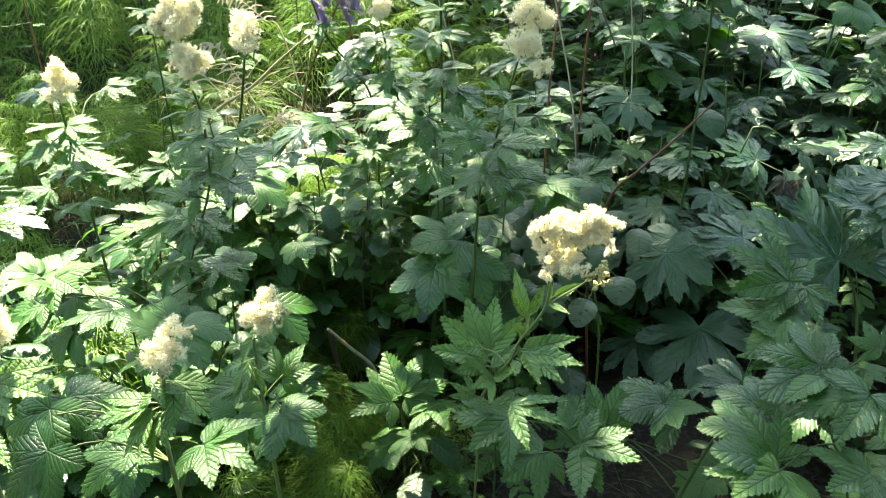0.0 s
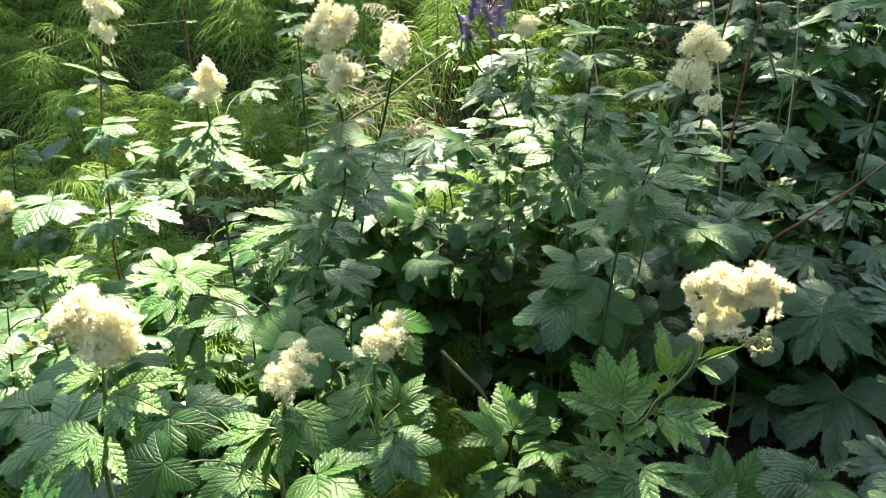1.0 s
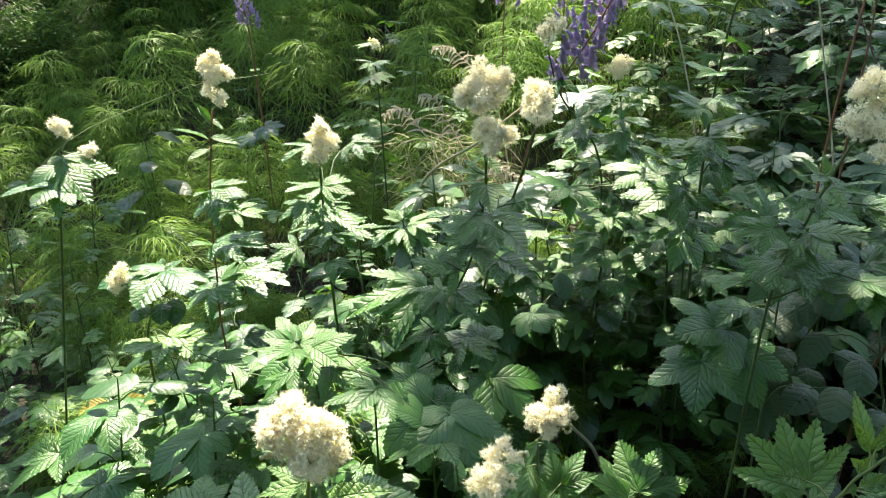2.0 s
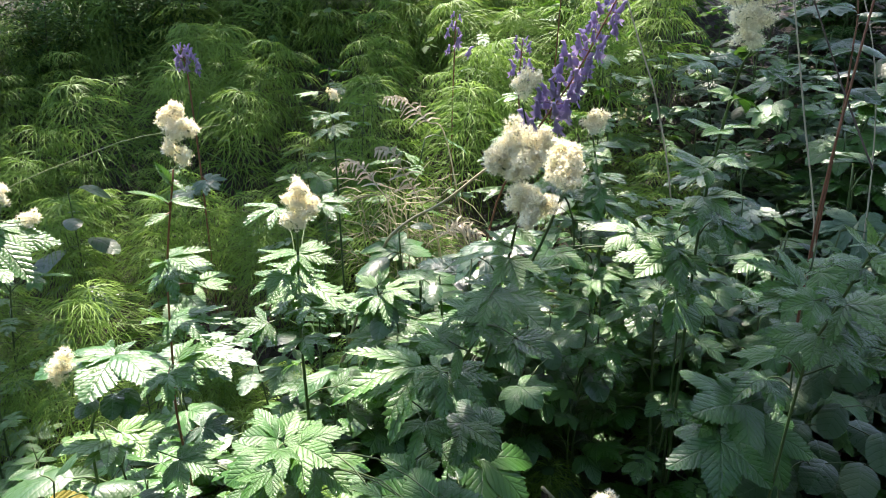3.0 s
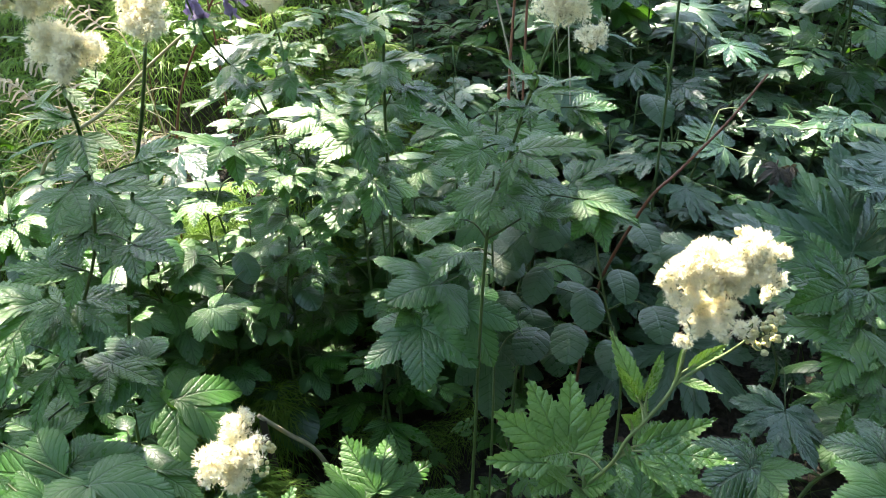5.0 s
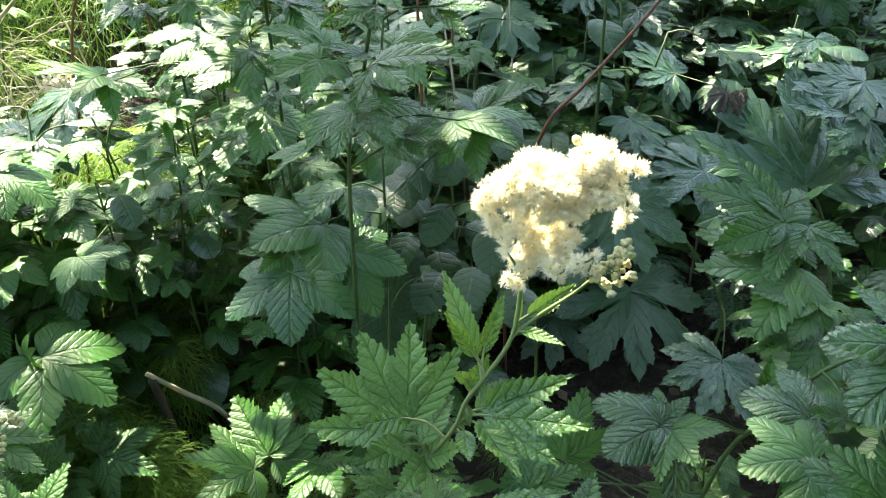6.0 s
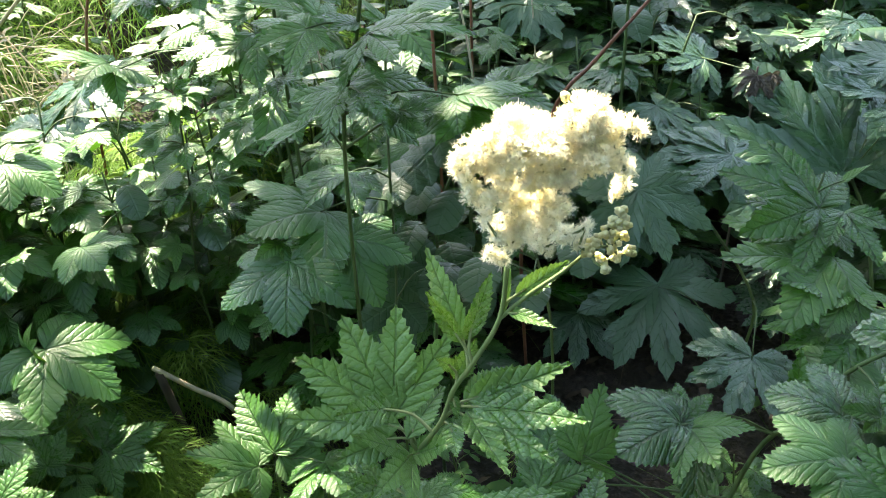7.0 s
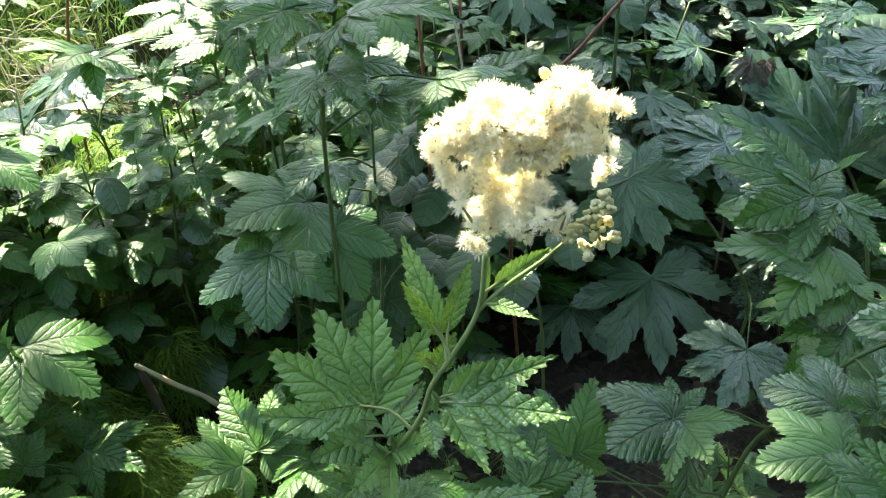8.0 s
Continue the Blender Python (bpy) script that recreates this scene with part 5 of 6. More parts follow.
wolfsbane("wolfsbane in flower with a leaning violet-blue spike", [(-0.55, 2.5, 0.0), (-0.47, 2.46, 0.7), (-0.36, 2.41, 0.98), (-0.25, 2.35, 1.17), (-0.147, 2.28, 1.40)], 54, 0.043,
          [("wolf", (-0.45, 2.35, 0.7), (-0.36, 2.2, 0.68)), ("wolf", (-0.55, 2.36, 0.6), (-0.68, 2.22, 0.56))], 31, 0.1)
wolfsbane("small wolfsbane with a short violet spike", [(-1.56, 2.92, 0.1), (-1.55, 2.9, 0.7), (-1.548, 2.88, 1.07), (-1.545, 2.86, 1.12), (-1.543, 2.85, 1.165)], 16, 0.032,
          [("wolf", (-1.52, 2.86, 0.7), (-1.45, 2.82, 0.69)), ("wolf", (-1.58, 2.86, 0.66), (-1.65, 2.82, 0.64))], 32, 0.1)
wolfsbane("wolfsbane with a dense violet flower cluster", [(-0.4, 3.2, 0.2), (-0.41, 3.18, 0.8), (-0.42, 3.17, 1.0), (-0.414, 3.16, 1.1), (-0.41, 3.15, 1.17)], 14, 0.036,
          [("wolf", (-0.35, 3.1, 0.8), (-0.22, 3.0, 0.78))], 33, 0.1)
wolfsbane("distant wolfsbane with a slender violet spike", [(-0.72, 3.6, 0.3), (-0.71, 3.57, 0.8), (-0.7, 3.55, 1.03), (-0.697, 3.55, 1.13), (-0.69, 3.54, 1.22)], 10, 0.034, (), 34, 0.1)
wolfsbane("distant wolfsbane with a tall violet spike", [(-0.3, 4.0, 0.5), (-0.28, 4.0, 1.0), (-0.27, 3.98, 1.25), (-0.26, 3.97, 1.37), (-0.25, 3.96, 1.46)], 12, 0.036, (), 35, 0.1)


# ---- stalks and sticks ----
def stalk(name, label, category, pts, r0, r1, mat, kind=""):
    line = bend(pts, 6)
    o = Vector(pts[0])
    v, f = [], []
    tube(v, f, [p - o for p in line], [r0 + (r1 - r0) * i / (len(line) - 1) for i in range(len(line))], 6)
    ob = new(name, mesh_of(name, v, f, mat))
    ob.location = o
    return tagged(ob, label, category, kind=kind)


stalk("grass_stalk", "long bleached grass stalk leaning over the leaves", "grass stalk", [(0.12, 2.45, 0.15), (0.05, 2.43, 0.75), (-0.02, 2.42, 1.07), (-0.09, 2.42, 1.26), (-0.2, 2.43, 1.55)], 0.003, 0.0016, STRAW)
stalk("grass_stalk", "straight bleached grass stalk rising out of shade", "grass stalk", [(0.43, 2.25, 0.1), (0.4, 2.26, 0.6), (0.37, 2.27, 0.836), (0.31, 2.29, 1.1), (0.22, 2.31, 1.5)], 0.003, 0.0018, STRAW)
stalk("grass_stalk", "arching dry grass stalk", "grass stalk", [(0.62, 2.5, 0.1), (0.58, 2.5, 0.9), (0.5, 2.5, 1.3), (0.36, 2.52, 1.55)], 0.0025, 0.0012, STRAW)
stalk("grass_stalk", "thin arching green grass stalk", "grass stalk", [(-1.95, 1.7, 0.1), (-1.75, 1.85, 0.8), (-1.45, 2.1, 1.0), (-1.2, 2.3, 1.03)], 0.0014, 0.0008, PALE_STEM)
plant("willowherb", "tall herb with a reddish stem and small narrow leaves", "wild plant", [(0.398, 2.351, 0.000), (0.408, 2.351, 0.494), (0.418, 2.351, 0.987), (0.427, 2.367, 1.073), (0.431, 2.379, 1.144), (0.433, 2.394, 1.256), (0.432, 2.402, 1.338), (0.401, 2.419, 1.484)],
      [("ovate", (0.436, 2.377, 1.145), (0.484, 2.303, 1.138)), ("lance", (0.428, 2.381, 1.151), (0.367, 2.352, 1.169)), ("ovate", (0.436, 2.393, 1.256), (0.485, 2.319, 1.245)), ("lance", (0.431, 2.393, 1.242), (0.354, 2.364, 1.230)), ("lance", (0.427, 2.370, 1.087), (0.347, 2.345, 1.098)), ("ovate", (0.434, 2.400, 1.324), (0.462, 2.338, 1.343)), ("lance", (0.429, 2.403, 1.338), (0.365, 2.373, 1.360)), ("lance", (0.423, 2.364, 1.052), (0.455, 2.299, 1.060))], 0.0038, 0.0018, RED_STEM, seed=45)
stalk("dead_stick", "thin brown dry stem leaning on a taller herb", "stick", [(0.486, 2.264, 0.968), (0.428, 2.319, 1.105), (0.405, 2.337, 1.158), (0.364, 2.365, 1.258), (0.305, 2.395, 1.398), (0.276, 2.406, 1.484)], 0.0026, 0.0016, BARK)
stalk("red_stem", "leaning reddish-brown plant stem", "plant stem", [(0.44, 1.95, 0.0), (0.37, 1.68, 0.55), (0.375, 1.52, 0.82), (0.426, 1.5, 0.896), (0.495, 1.5, 0.968), (0.56, 1.52, 1.03)], 0.0036, 0.0018, RED_STEM)
stalk("red_stem", "upright reddish-brown bare plant stem", "plant stem", [(0.27, 2.01, 0.0), (0.279, 2.0, 0.4), (0.281, 2.0, 0.7), (0.285, 2.0, 0.968), (0.312, 2.02, 1.25), (0.345, 2.05, 1.5)], 0.004, 0.0022, RED_STEM)
stalk("dead_stick", "broken pale dead stick slanting out of leaves", "stick", [(-0.16, 1.83, 0.1), (-0.193, 1.806, 0.192), (-0.24, 1.78, 0.262), (-0.291, 1.756, 0.337)], 0.0055, 0.0045, BLEACHED)
stalk("dead_stick", "short weathered stub of a dead stem", "stick", [(-0.27, 1.8, 0.0), (-0.275, 1.78, 0.15), (-0.285, 1.76, 0.32)], 0.01, 0.008, BARK)
stalk("dead_stick", "dry stick lying on bare soil", "stick", [(-1.6, 1.35, 0.06), (-1.42, 1.5, 0.12), (-1.3, 1.6, 0.2), (-1.2, 1.68, 0.24)], 0.005, 0.003, STRAW)
stalk("fallen_stem", "fallen straw-coloured plant stem lying across leaves", "plant stem", [(-0.9, 2.3, 0.3), (-0.771, 2.3, 0.66), (-0.699, 2.3, 0.761), (-0.585, 2.3, 0.833), (-0.482, 2.3, 0.92), (-0.39, 2.31, 0.99)], 0.0052, 0.0032, WITHERED)


# ---- single odd plants ----
plant("meadowsweet", "meadowsweet shoot with wide dark shaded lower leaves", "meadowsweet", [(-0.62, 1.36, 0.0), (-0.61, 1.35, 0.3), (-0.6, 1.34, 0.62)], [
    ("broad", (-0.759, 1.350, 0.671), (-0.831, 1.300, 0.656)),
    ("broad", (-0.763, 1.360, 0.665), (-0.775, 1.420, 0.719)),
    ("broad", (-0.698, 1.300, 0.629), (-0.740, 1.250, 0.574)),
    ("broad", (-0.471, 1.250, 0.667), (-0.557, 1.200, 0.605)),
    ("broad", (-0.468, 1.270, 0.668), (-0.407, 1.220, 0.634)),
    ("broad", (-0.401, 1.450, 0.690), (-0.498, 1.450, 0.704)),
    ("palm", (-0.512, 1.350, 0.652), (-0.593, 1.400, 0.665))],
      group="meadowsweet plants", seed=46)
plant("meadowsweet", "meadowsweet shoot with a glaring white sunlit top leaf", "meadowsweet", [(0.07, 2.2, 0.0), (0.06, 2.17, 0.4), (0.05, 2.13, 0.81)],
      [("three", (0.035, 2.11, 0.845), (-0.035, 2.08, 0.85), (0, -0.25, 1)), ("three", (0.065, 2.11, 0.845), (0.13, 2.08, 0.85), (0, -0.25, 1)), ("palm", (0.1, 2.1, 0.7), (0.16, 2.03, 0.68)), ("palm", (0.0, 2.1, 0.66), (-0.05, 2.03, 0.64))], group="meadowsweet plants", seed=41)
plant("meadowsweet", "meadowsweet shoot with white-glaring sunlit palmate leaves", "meadowsweet", [(-0.16, 2.05, 0.0), (-0.165, 2.04, 0.4), (-0.17, 2.02, 0.7)],
      [("palm", (-0.17, 2.0, 0.755), (-0.2, 1.91, 0.75)), ("palm", (-0.12, 2.0, 0.72), (-0.04, 1.94, 0.7)), ("palm", (-0.22, 2.0, 0.7), (-0.31, 1.95, 0.68)), ("palm", (-0.15, 1.95, 0.6), (-0.1, 1.84, 0.57))], group="meadowsweet plants", seed=44, size=0.62, extra=8)
plant("cranesbill", "low herb with yellowed palmate leaves", "wild plant", [(-1.42, 1.62, 0.0), (-1.41, 1.6, 0.2), (-1.4, 1.57, 0.33)],
      [("yellow", (-1.4, 1.55, 0.35), (-1.42, 1.47, 0.32)), ("yellow", (-1.37, 1.55, 0.35), (-1.3, 1.5, 0.33)), ("yellow", (-1.43, 1.57, 0.34), (-1.51, 1.54, 0.31))], seed=42)
plant("withered_herb", "withered greyish herb with drooping dry leaves", "wild plant", [(0.93, 2.05, 0.0), (0.92, 2.0, 0.5), (0.91, 1.97, 0.7)],
      [("dry", (0.9, 1.95, 0.69), (0.87, 1.92, 0.65)), ("dry", (0.93, 1.95, 0.69), (0.96, 1.92, 0.65))], mat=BARK, seed=43)


def dried_fern(label, line, seed, long=0.075, first=0.25):
    """A bleached fern frond: a curved rib with shrivelled, toothed leaflets on both sides that narrow to the tip."""
    rng = random.Random(seed)
    thing = new("fern_frond")
    o = Vector(line[0])
    thing.location = o
    rib = bend([Vector(p) - o for p in line], 6)
    v, f = [], []
    tube(v, f, rib, [0.0032 - 0.0022 * i / (len(rib) - 1) for i in range(len(rib))], 5)
    part("rib", mesh_of("rib", v, f, BLEACHED), thing)
    for i in range(int(len(rib) * first), len(rib) - 1):
        k = max(0.0, (i - len(rib) * first) / (len(rib) * (1 - first)))
        way = (rib[i + 1] - rib[i]).normalized()
        side = way.cross(Vector((0.1, -0.85, 0.5))).normalized()
        for sgn in (-1, 1):
            ln = long * (1 - 0.8 * k ** 1.4) * rng.uniform(0.45, 1.2)
            d = (side * sgn + way * rng.uniform(0.1, 1.3) + Vector((rng.uniform(-0.3, 0.3), rng.uniform(-0.7, 0.5), rng.uniform(-0.8, 0.35)))).normalized()
            n = (Vector((rng.uniform(-0.3, 0.3), -0.6, 0.8)) - d * d.dot(Vector((0, -0.6, 0.8)))).normalized()
            s, sag = d.cross(n), rng.uniform(0.05, 0.35)
            v, f = [], []
            for j in range(13):
                u = j / 12
                q = d * ln * u - Vector((0, 0, sag * ln * u * u)) + n * 0.004 * math.sin(u * 5)
                w = (0.0062 if j % 2 else 0.0034) * (1 - u) ** 0.55 * rng.uniform(0.75, 1.2) + 0.0004
                v.extend(tuple(c) for c in (q + s * w + n * 0.003 + d * 0.002, q, q - s * w + n * 0.003 + d * 0.002))
                if j:
                    a = len(v) - 3
                    f.extend(((a - 3, a, a + 1, a - 2), (a - 2, a + 1, a + 2, a - 1)))
            part("leaflet", mesh_of("leaflet", v, f, BLEACHED), thing, m=Matrix.Translation(rib[i]))
    return tagged(thing, label, "fern")


def dry_tangle(label, corner, across, deep, high, count, seed):
    """Bent dead stems and withered horsetail branches lying over one another."""
    rng = random.Random(seed)
    v, f = [], []
    for i in range(count):
        p = Vector((rng.uniform(0, across), rng.uniform(0, deep), rng.uniform(0.0, high)))
        a, ln = rng.uniform(0, 6.28), rng.uniform(0.05, 0.16)
        d = Vector((math.cos(a), 0.5 * math.sin(a), rng.uniform(-0.3, 0.8))).normalized()
        droop = Vector((rng.uniform(-0.3, 0.3), 0, -rng.uniform(0.2, 0.8)))
        pts = [p + d * ln * u + droop * ln * u * u for u in (0, 0.35, 0.7, 1.0)]
        tube(v, f, pts, [0.0018, 0.0015, 0.0011, 0.0005], 4)
    # the upright dead stems that carry them
    for i in range(count // 12):
        p = Vector((rng.uniform(0, across), rng.uniform(0, deep), -corner[2]))
        q = p + Vector((rng.uniform(-0.1, 0.1), rng.uniform(-0.05, 0.05), corner[2] + high * rng.uniform(0.6, 1.0)))
        tube(v, f, [p, p.lerp(q, 0.5) + Vector((0.02, 0, 0)), q], [0.0022, 0.002, 0.001], 5)
    ob = new("dry_tangle", mesh_of("dry_tangle", v, f, WITHERED))
    ob.location = corner
    return tagged(ob, label, "dead stems", kind="stuff")


def add_leaf(v, f, p, d, n, ln, wd):
    """A small plain leaf, cupped and with a bent tip."""
    s = d.cross(n).normalized() * wd
    q = len(v)
    v.extend(tuple(c) for c in (p, p + d * ln * 0.4 + s + n * ln * 0.06, p + d * ln * 0.45 - n * ln * 0.02, p + d * ln * 0.4 - s + n * ln * 0.06, p + d * ln * 0.78 + s * 0.6, p + d * ln * 0.78 - s * 0.6, p + d * ln - n * ln * 0.12))
    f.extend(((q, q + 1, q + 2), (q, q + 2, q + 3), (q + 2, q + 1, q + 4), (q + 3, q + 2, q + 5), (q + 2, q + 4, q + 6), (q + 2, q + 6, q + 5)))


dried_fern("bleached dry fern frond among green leaves", [(-0.62, 2.82, 0.1), (-0.66, 2.77, 0.52), (-0.71, 2.75, 0.66), (-0.758, 2.74, 0.76), (-0.808, 2.72, 0.857), (-0.86, 2.7, 0.868)], 1, 0.062, 0.5)
dried_fern("pale drooping dry fern frond", [(-0.74, 2.9, 0.1), (-0.826, 2.82, 0.6), (-0.88, 2.8, 0.72), (-0.944, 2.78, 0.802), (-1.01, 2.76, 0.78)], 2, 0.05, 0.5)
dried_fern("half-withered fern frond in the sun", [(-0.6, 3.3, 0.2), (-0.687, 3.2, 0.785), (-0.762, 3.2, 0.86), (-0.847, 3.18, 0.94), (-0.92, 3.15, 0.95)], 3, 0.06, 0.5)
dried_fern("low withered fern frond bent sideways", [(-0.76, 2.78, 0.1), (-0.714, 2.7, 0.5), (-0.628, 2.68, 0.6), (-0.572, 2.67, 0.635), (-0.5, 2.66, 0.6)], 4, 0.06, 0.5)
dry_tangle("tangle of dead fern stems and withered horsetails", (-1.04, 2.66, 0.42), 0.46, 0.26, 0.34, 150, 3)


# ---- horsetails ----
def make_horsetail(seed, whorls=5, height=0.42):
    """A wood horsetail: a thin stem with whorls of fine, drooping, forked branchlets."""
    rng = random.Random(seed)
    thing = new("horsetail")
    v, f = [], []
    tube(v, f, [(0, 0, 0), (0.004, 0.002, height * 0.5), (rng.uniform(-0.03, 0.03), rng.uniform(-0.03, 0.03), height)], [0.0022, 0.0018, 0.0006], 5)
    part("stem", mesh_of("horsetail_stem", v, f, STEM), thing)

    def ribbon(v, f, root, a, d, length, droop, width, steps):
        # a drooping thread that grows out of the two corners at root
        side = d.cross(Vector((0, 0, 1)))
        side = (side if side.length > 0.1 else Vector((1, 0, 0))).normalized() * width
        side += Vector((0, 0, rng.uniform(-1, 1) * width))
        rows = [root]
        for s in range(1, steps + 1):
            t = s / steps
            p = a + d * length * t - Vector((0, 0, droop * length * t * t))
            k = 1 - 0.75 * t
            rows.append((len(v), len(v) + 1))
            v.extend((tuple(p - side * k), tuple(p + side * k)))
        for (p0, p1), (q0, q1) in zip(rows, rows[1:]):
            f.append((p0, p1, q1, q0))
        return rows

    for w in range(whorls):
        v, f = [(-0.001, 0, 0), (0.001, 0, 0)], []
        t = 0.34 + 0.64 * (w + rng.uniform(-0.3, 0.3) * (w < whorls - 1)) / (whorls - 1)
        length = (0.23 * (1 - 0.82 * min(t, 1)) ** 0.5 + 0.02) * rng.uniform(0.75, 1.25)
        turn = rng.uniform(0, 6.28)
        rise = 0.75 - 0.35 * t
        for k in range(12):
            a = turn + 2 * math.pi * k / 12 + rng.uniform(-0.12, 0.12)
            d = Vector((math.cos(a), math.sin(a), rise * rng.uniform(0.75, 1.25)))
            ln = length * rng.uniform(0.85, 1.12)
            rows = ribbon(v, f, (0, 1), Vector((0, 0, 0)), d, ln, rise + rng.uniform(0.25, 0.5), 0.0019, 5)
            # paired side threads that sweep outwards along the branch and hang over with it
            for j in (1, 2, 3, 4):
                for sgn in (-1, 1):
                    b = a + sgn * rng.uniform(0.45, 0.7)
                    ribbon(v, f, rows[j], Vector(v[rows[j][0]]), Vector((math.cos(b), math.sin(b), 0.1 - 0.12 * j)), ln * (0.62 - 0.09 * j) * rng.uniform(0.85, 1.15), rng.uniform(0.5, 0.8), 0.0015, 3)
        part("branch_whorl", mesh_of("branch_whorl", v, f, HORSE, smooth=False), thing, m=Matrix.Translation((0, 0, t * height)))
    return tagged(thing, "feathery bright green wood horsetail", "horsetail", "horsetails in the wood edge")


def pose_on_ground(x, y, rng, size, tilt=6):
    return pose(x, y, ground_z(x, y) - 0.01, rng.uniform(-tilt, tilt), rng.uniform(-tilt, tilt), rng.uniform(0, 360)) @ Matrix.Diagonal((size, size, size, 1))


def scatter_horsetails():
    rng = random.Random(5)
    kinds = [make_horsetail(s) for s in range(7)]
    spots = []
    tries = 0
    while len(spots) < 184 and tries < 9000:
        tries += 1
        x, y = rng.uniform(-3.6, 0.7), rng.uniform(2.0, 5.6)
        edge = -1.15 + 0.6 * (y - 2.0) + 0.25 * noise.noise((x, y, 4))
        if x > min(edge, 0.35):
            continue
        if min((abs(x - a) + abs(y - b) for a, b, _ in spots), default=9) < 0.13:
            continue
        spots.append((x, y, rng.uniform(0.75, 1.2) * (1.0 + 0.22 * max(0.0, y - 2.6))))
    # small patches between the leaves
    for cx, cy, size, count, spread in ((-0.47, 2.45, 0.8, 5, 0.12), (0.06, 2.62, 1.15, 6, 0.12), (-0.25, 1.36, 0.68, 5, 0.04), (-0.8, 1.0, 0.75, 5, 0.15),
                                        (-0.62, 1.25, 0.45, 5, 0.12), (0.0, 1.75, 0.45, 5, 0.12), (-0.38, 2.02, 0.8, 6, 0.09), (-0.52, 1.78, 0.75, 6, 0.09), (-0.28, 1.62, 0.6, 5, 0.08), (-1.5, 1.9, 0.8, 4, 0.15), (-1.25, 2.2, 0.9, 5, 0.18), (-0.48, 2.56, 0.95, 6, 0.1), (0.1, 3.3, 1.1, 7, 0.2), (-0.95, 2.5, 0.75, 6, 0.2), (-0.84, 1.42, 1.05, 7, 0.07), (-0.08, 1.62, 0.50, 3, 0.1), (-0.55, 2.38, 0.80, 4, 0.08), (-0.29, 2.50, 1.10, 4, 0.07), (-0.44, 2.41, 1.00, 4, 0.06)):
        spots += [(cx + rng.gauss(0, spread), cy + rng.gauss(0, spread), size * rng.uniform(0.85, 1.15)) for _ in range(count)]
    for i, (x, y, s) in enumerate(spots):
        m = pose_on_ground(x, y, rng, s, 22)
        if i < len(kinds):
            kinds[i].matrix_basis = m
        else:
            o = kinds[i % len(kinds)]
            made = copy_thing(o, Matrix())
            made.matrix_basis = m


scatter_horsetails()


# ---- the leafy stand between ----
def make_filler(seed, height, kinds, count, reach, label):
    """A leafy shoot without flowers, about as tall as given."""
    rng = random.Random(seed)
    lean = Vector((rng.uniform(-0.06, 0.06), rng.uniform(-0.06, 0.06), 0))
    stem = [Vector((0, 0, 0)), lean * 0.4 + Vector((0, 0, height * 0.5)), lean + Vector((0, 0, height * 0.96))]
    leaves = []
    for k in range(count):
        t = 0.22 + 0.78 * (k + rng.uniform(0, 0.6)) / count
        a = 2.4 * k + rng.uniform(-0.4, 0.4)
        d = Vector((math.cos(a), math.sin(a), 0))
        size = reach * rng.uniform(0.75, 1.15) * (1.1 - 0.35 * t)
        base = lean * t + d * size * rng.uniform(0.35, 0.75) + Vector((0, 0, height * t))
        tip = base + d * size + Vector((rng.uniform(-0.3, 0.3) * size, rng.uniform(-0.3, 0.3) * size, rng.uniform(-0.45, 0.15) * size))
        leaves.append((rng.choice(kinds), base, tip, (0, 0, 1)))
    return plant("meadowsweet" if "meadowsweet" in label else "wolfsbane" if "wolfsbane" in label else "valerian", label,
                 "meadowsweet" if "meadowsweet" in label else "wolfsbane" if "wolfsbane" in label else "wild plant", stem, leaves, 0.004, 0.0016, group="leafy shoots of the stand", seed=seed, own_stalks=False)


def top_at(x, y):
    """How tall the leafy shoots stand here."""
    if y < 1.6:
        return 0.28 + 0.15 * max(0.0, y - 1.0)
    if y < 2.4:
        return 0.40 + 0.35 * (y - 1.6)
    return 0.68 if x < 0.6 else 0.8


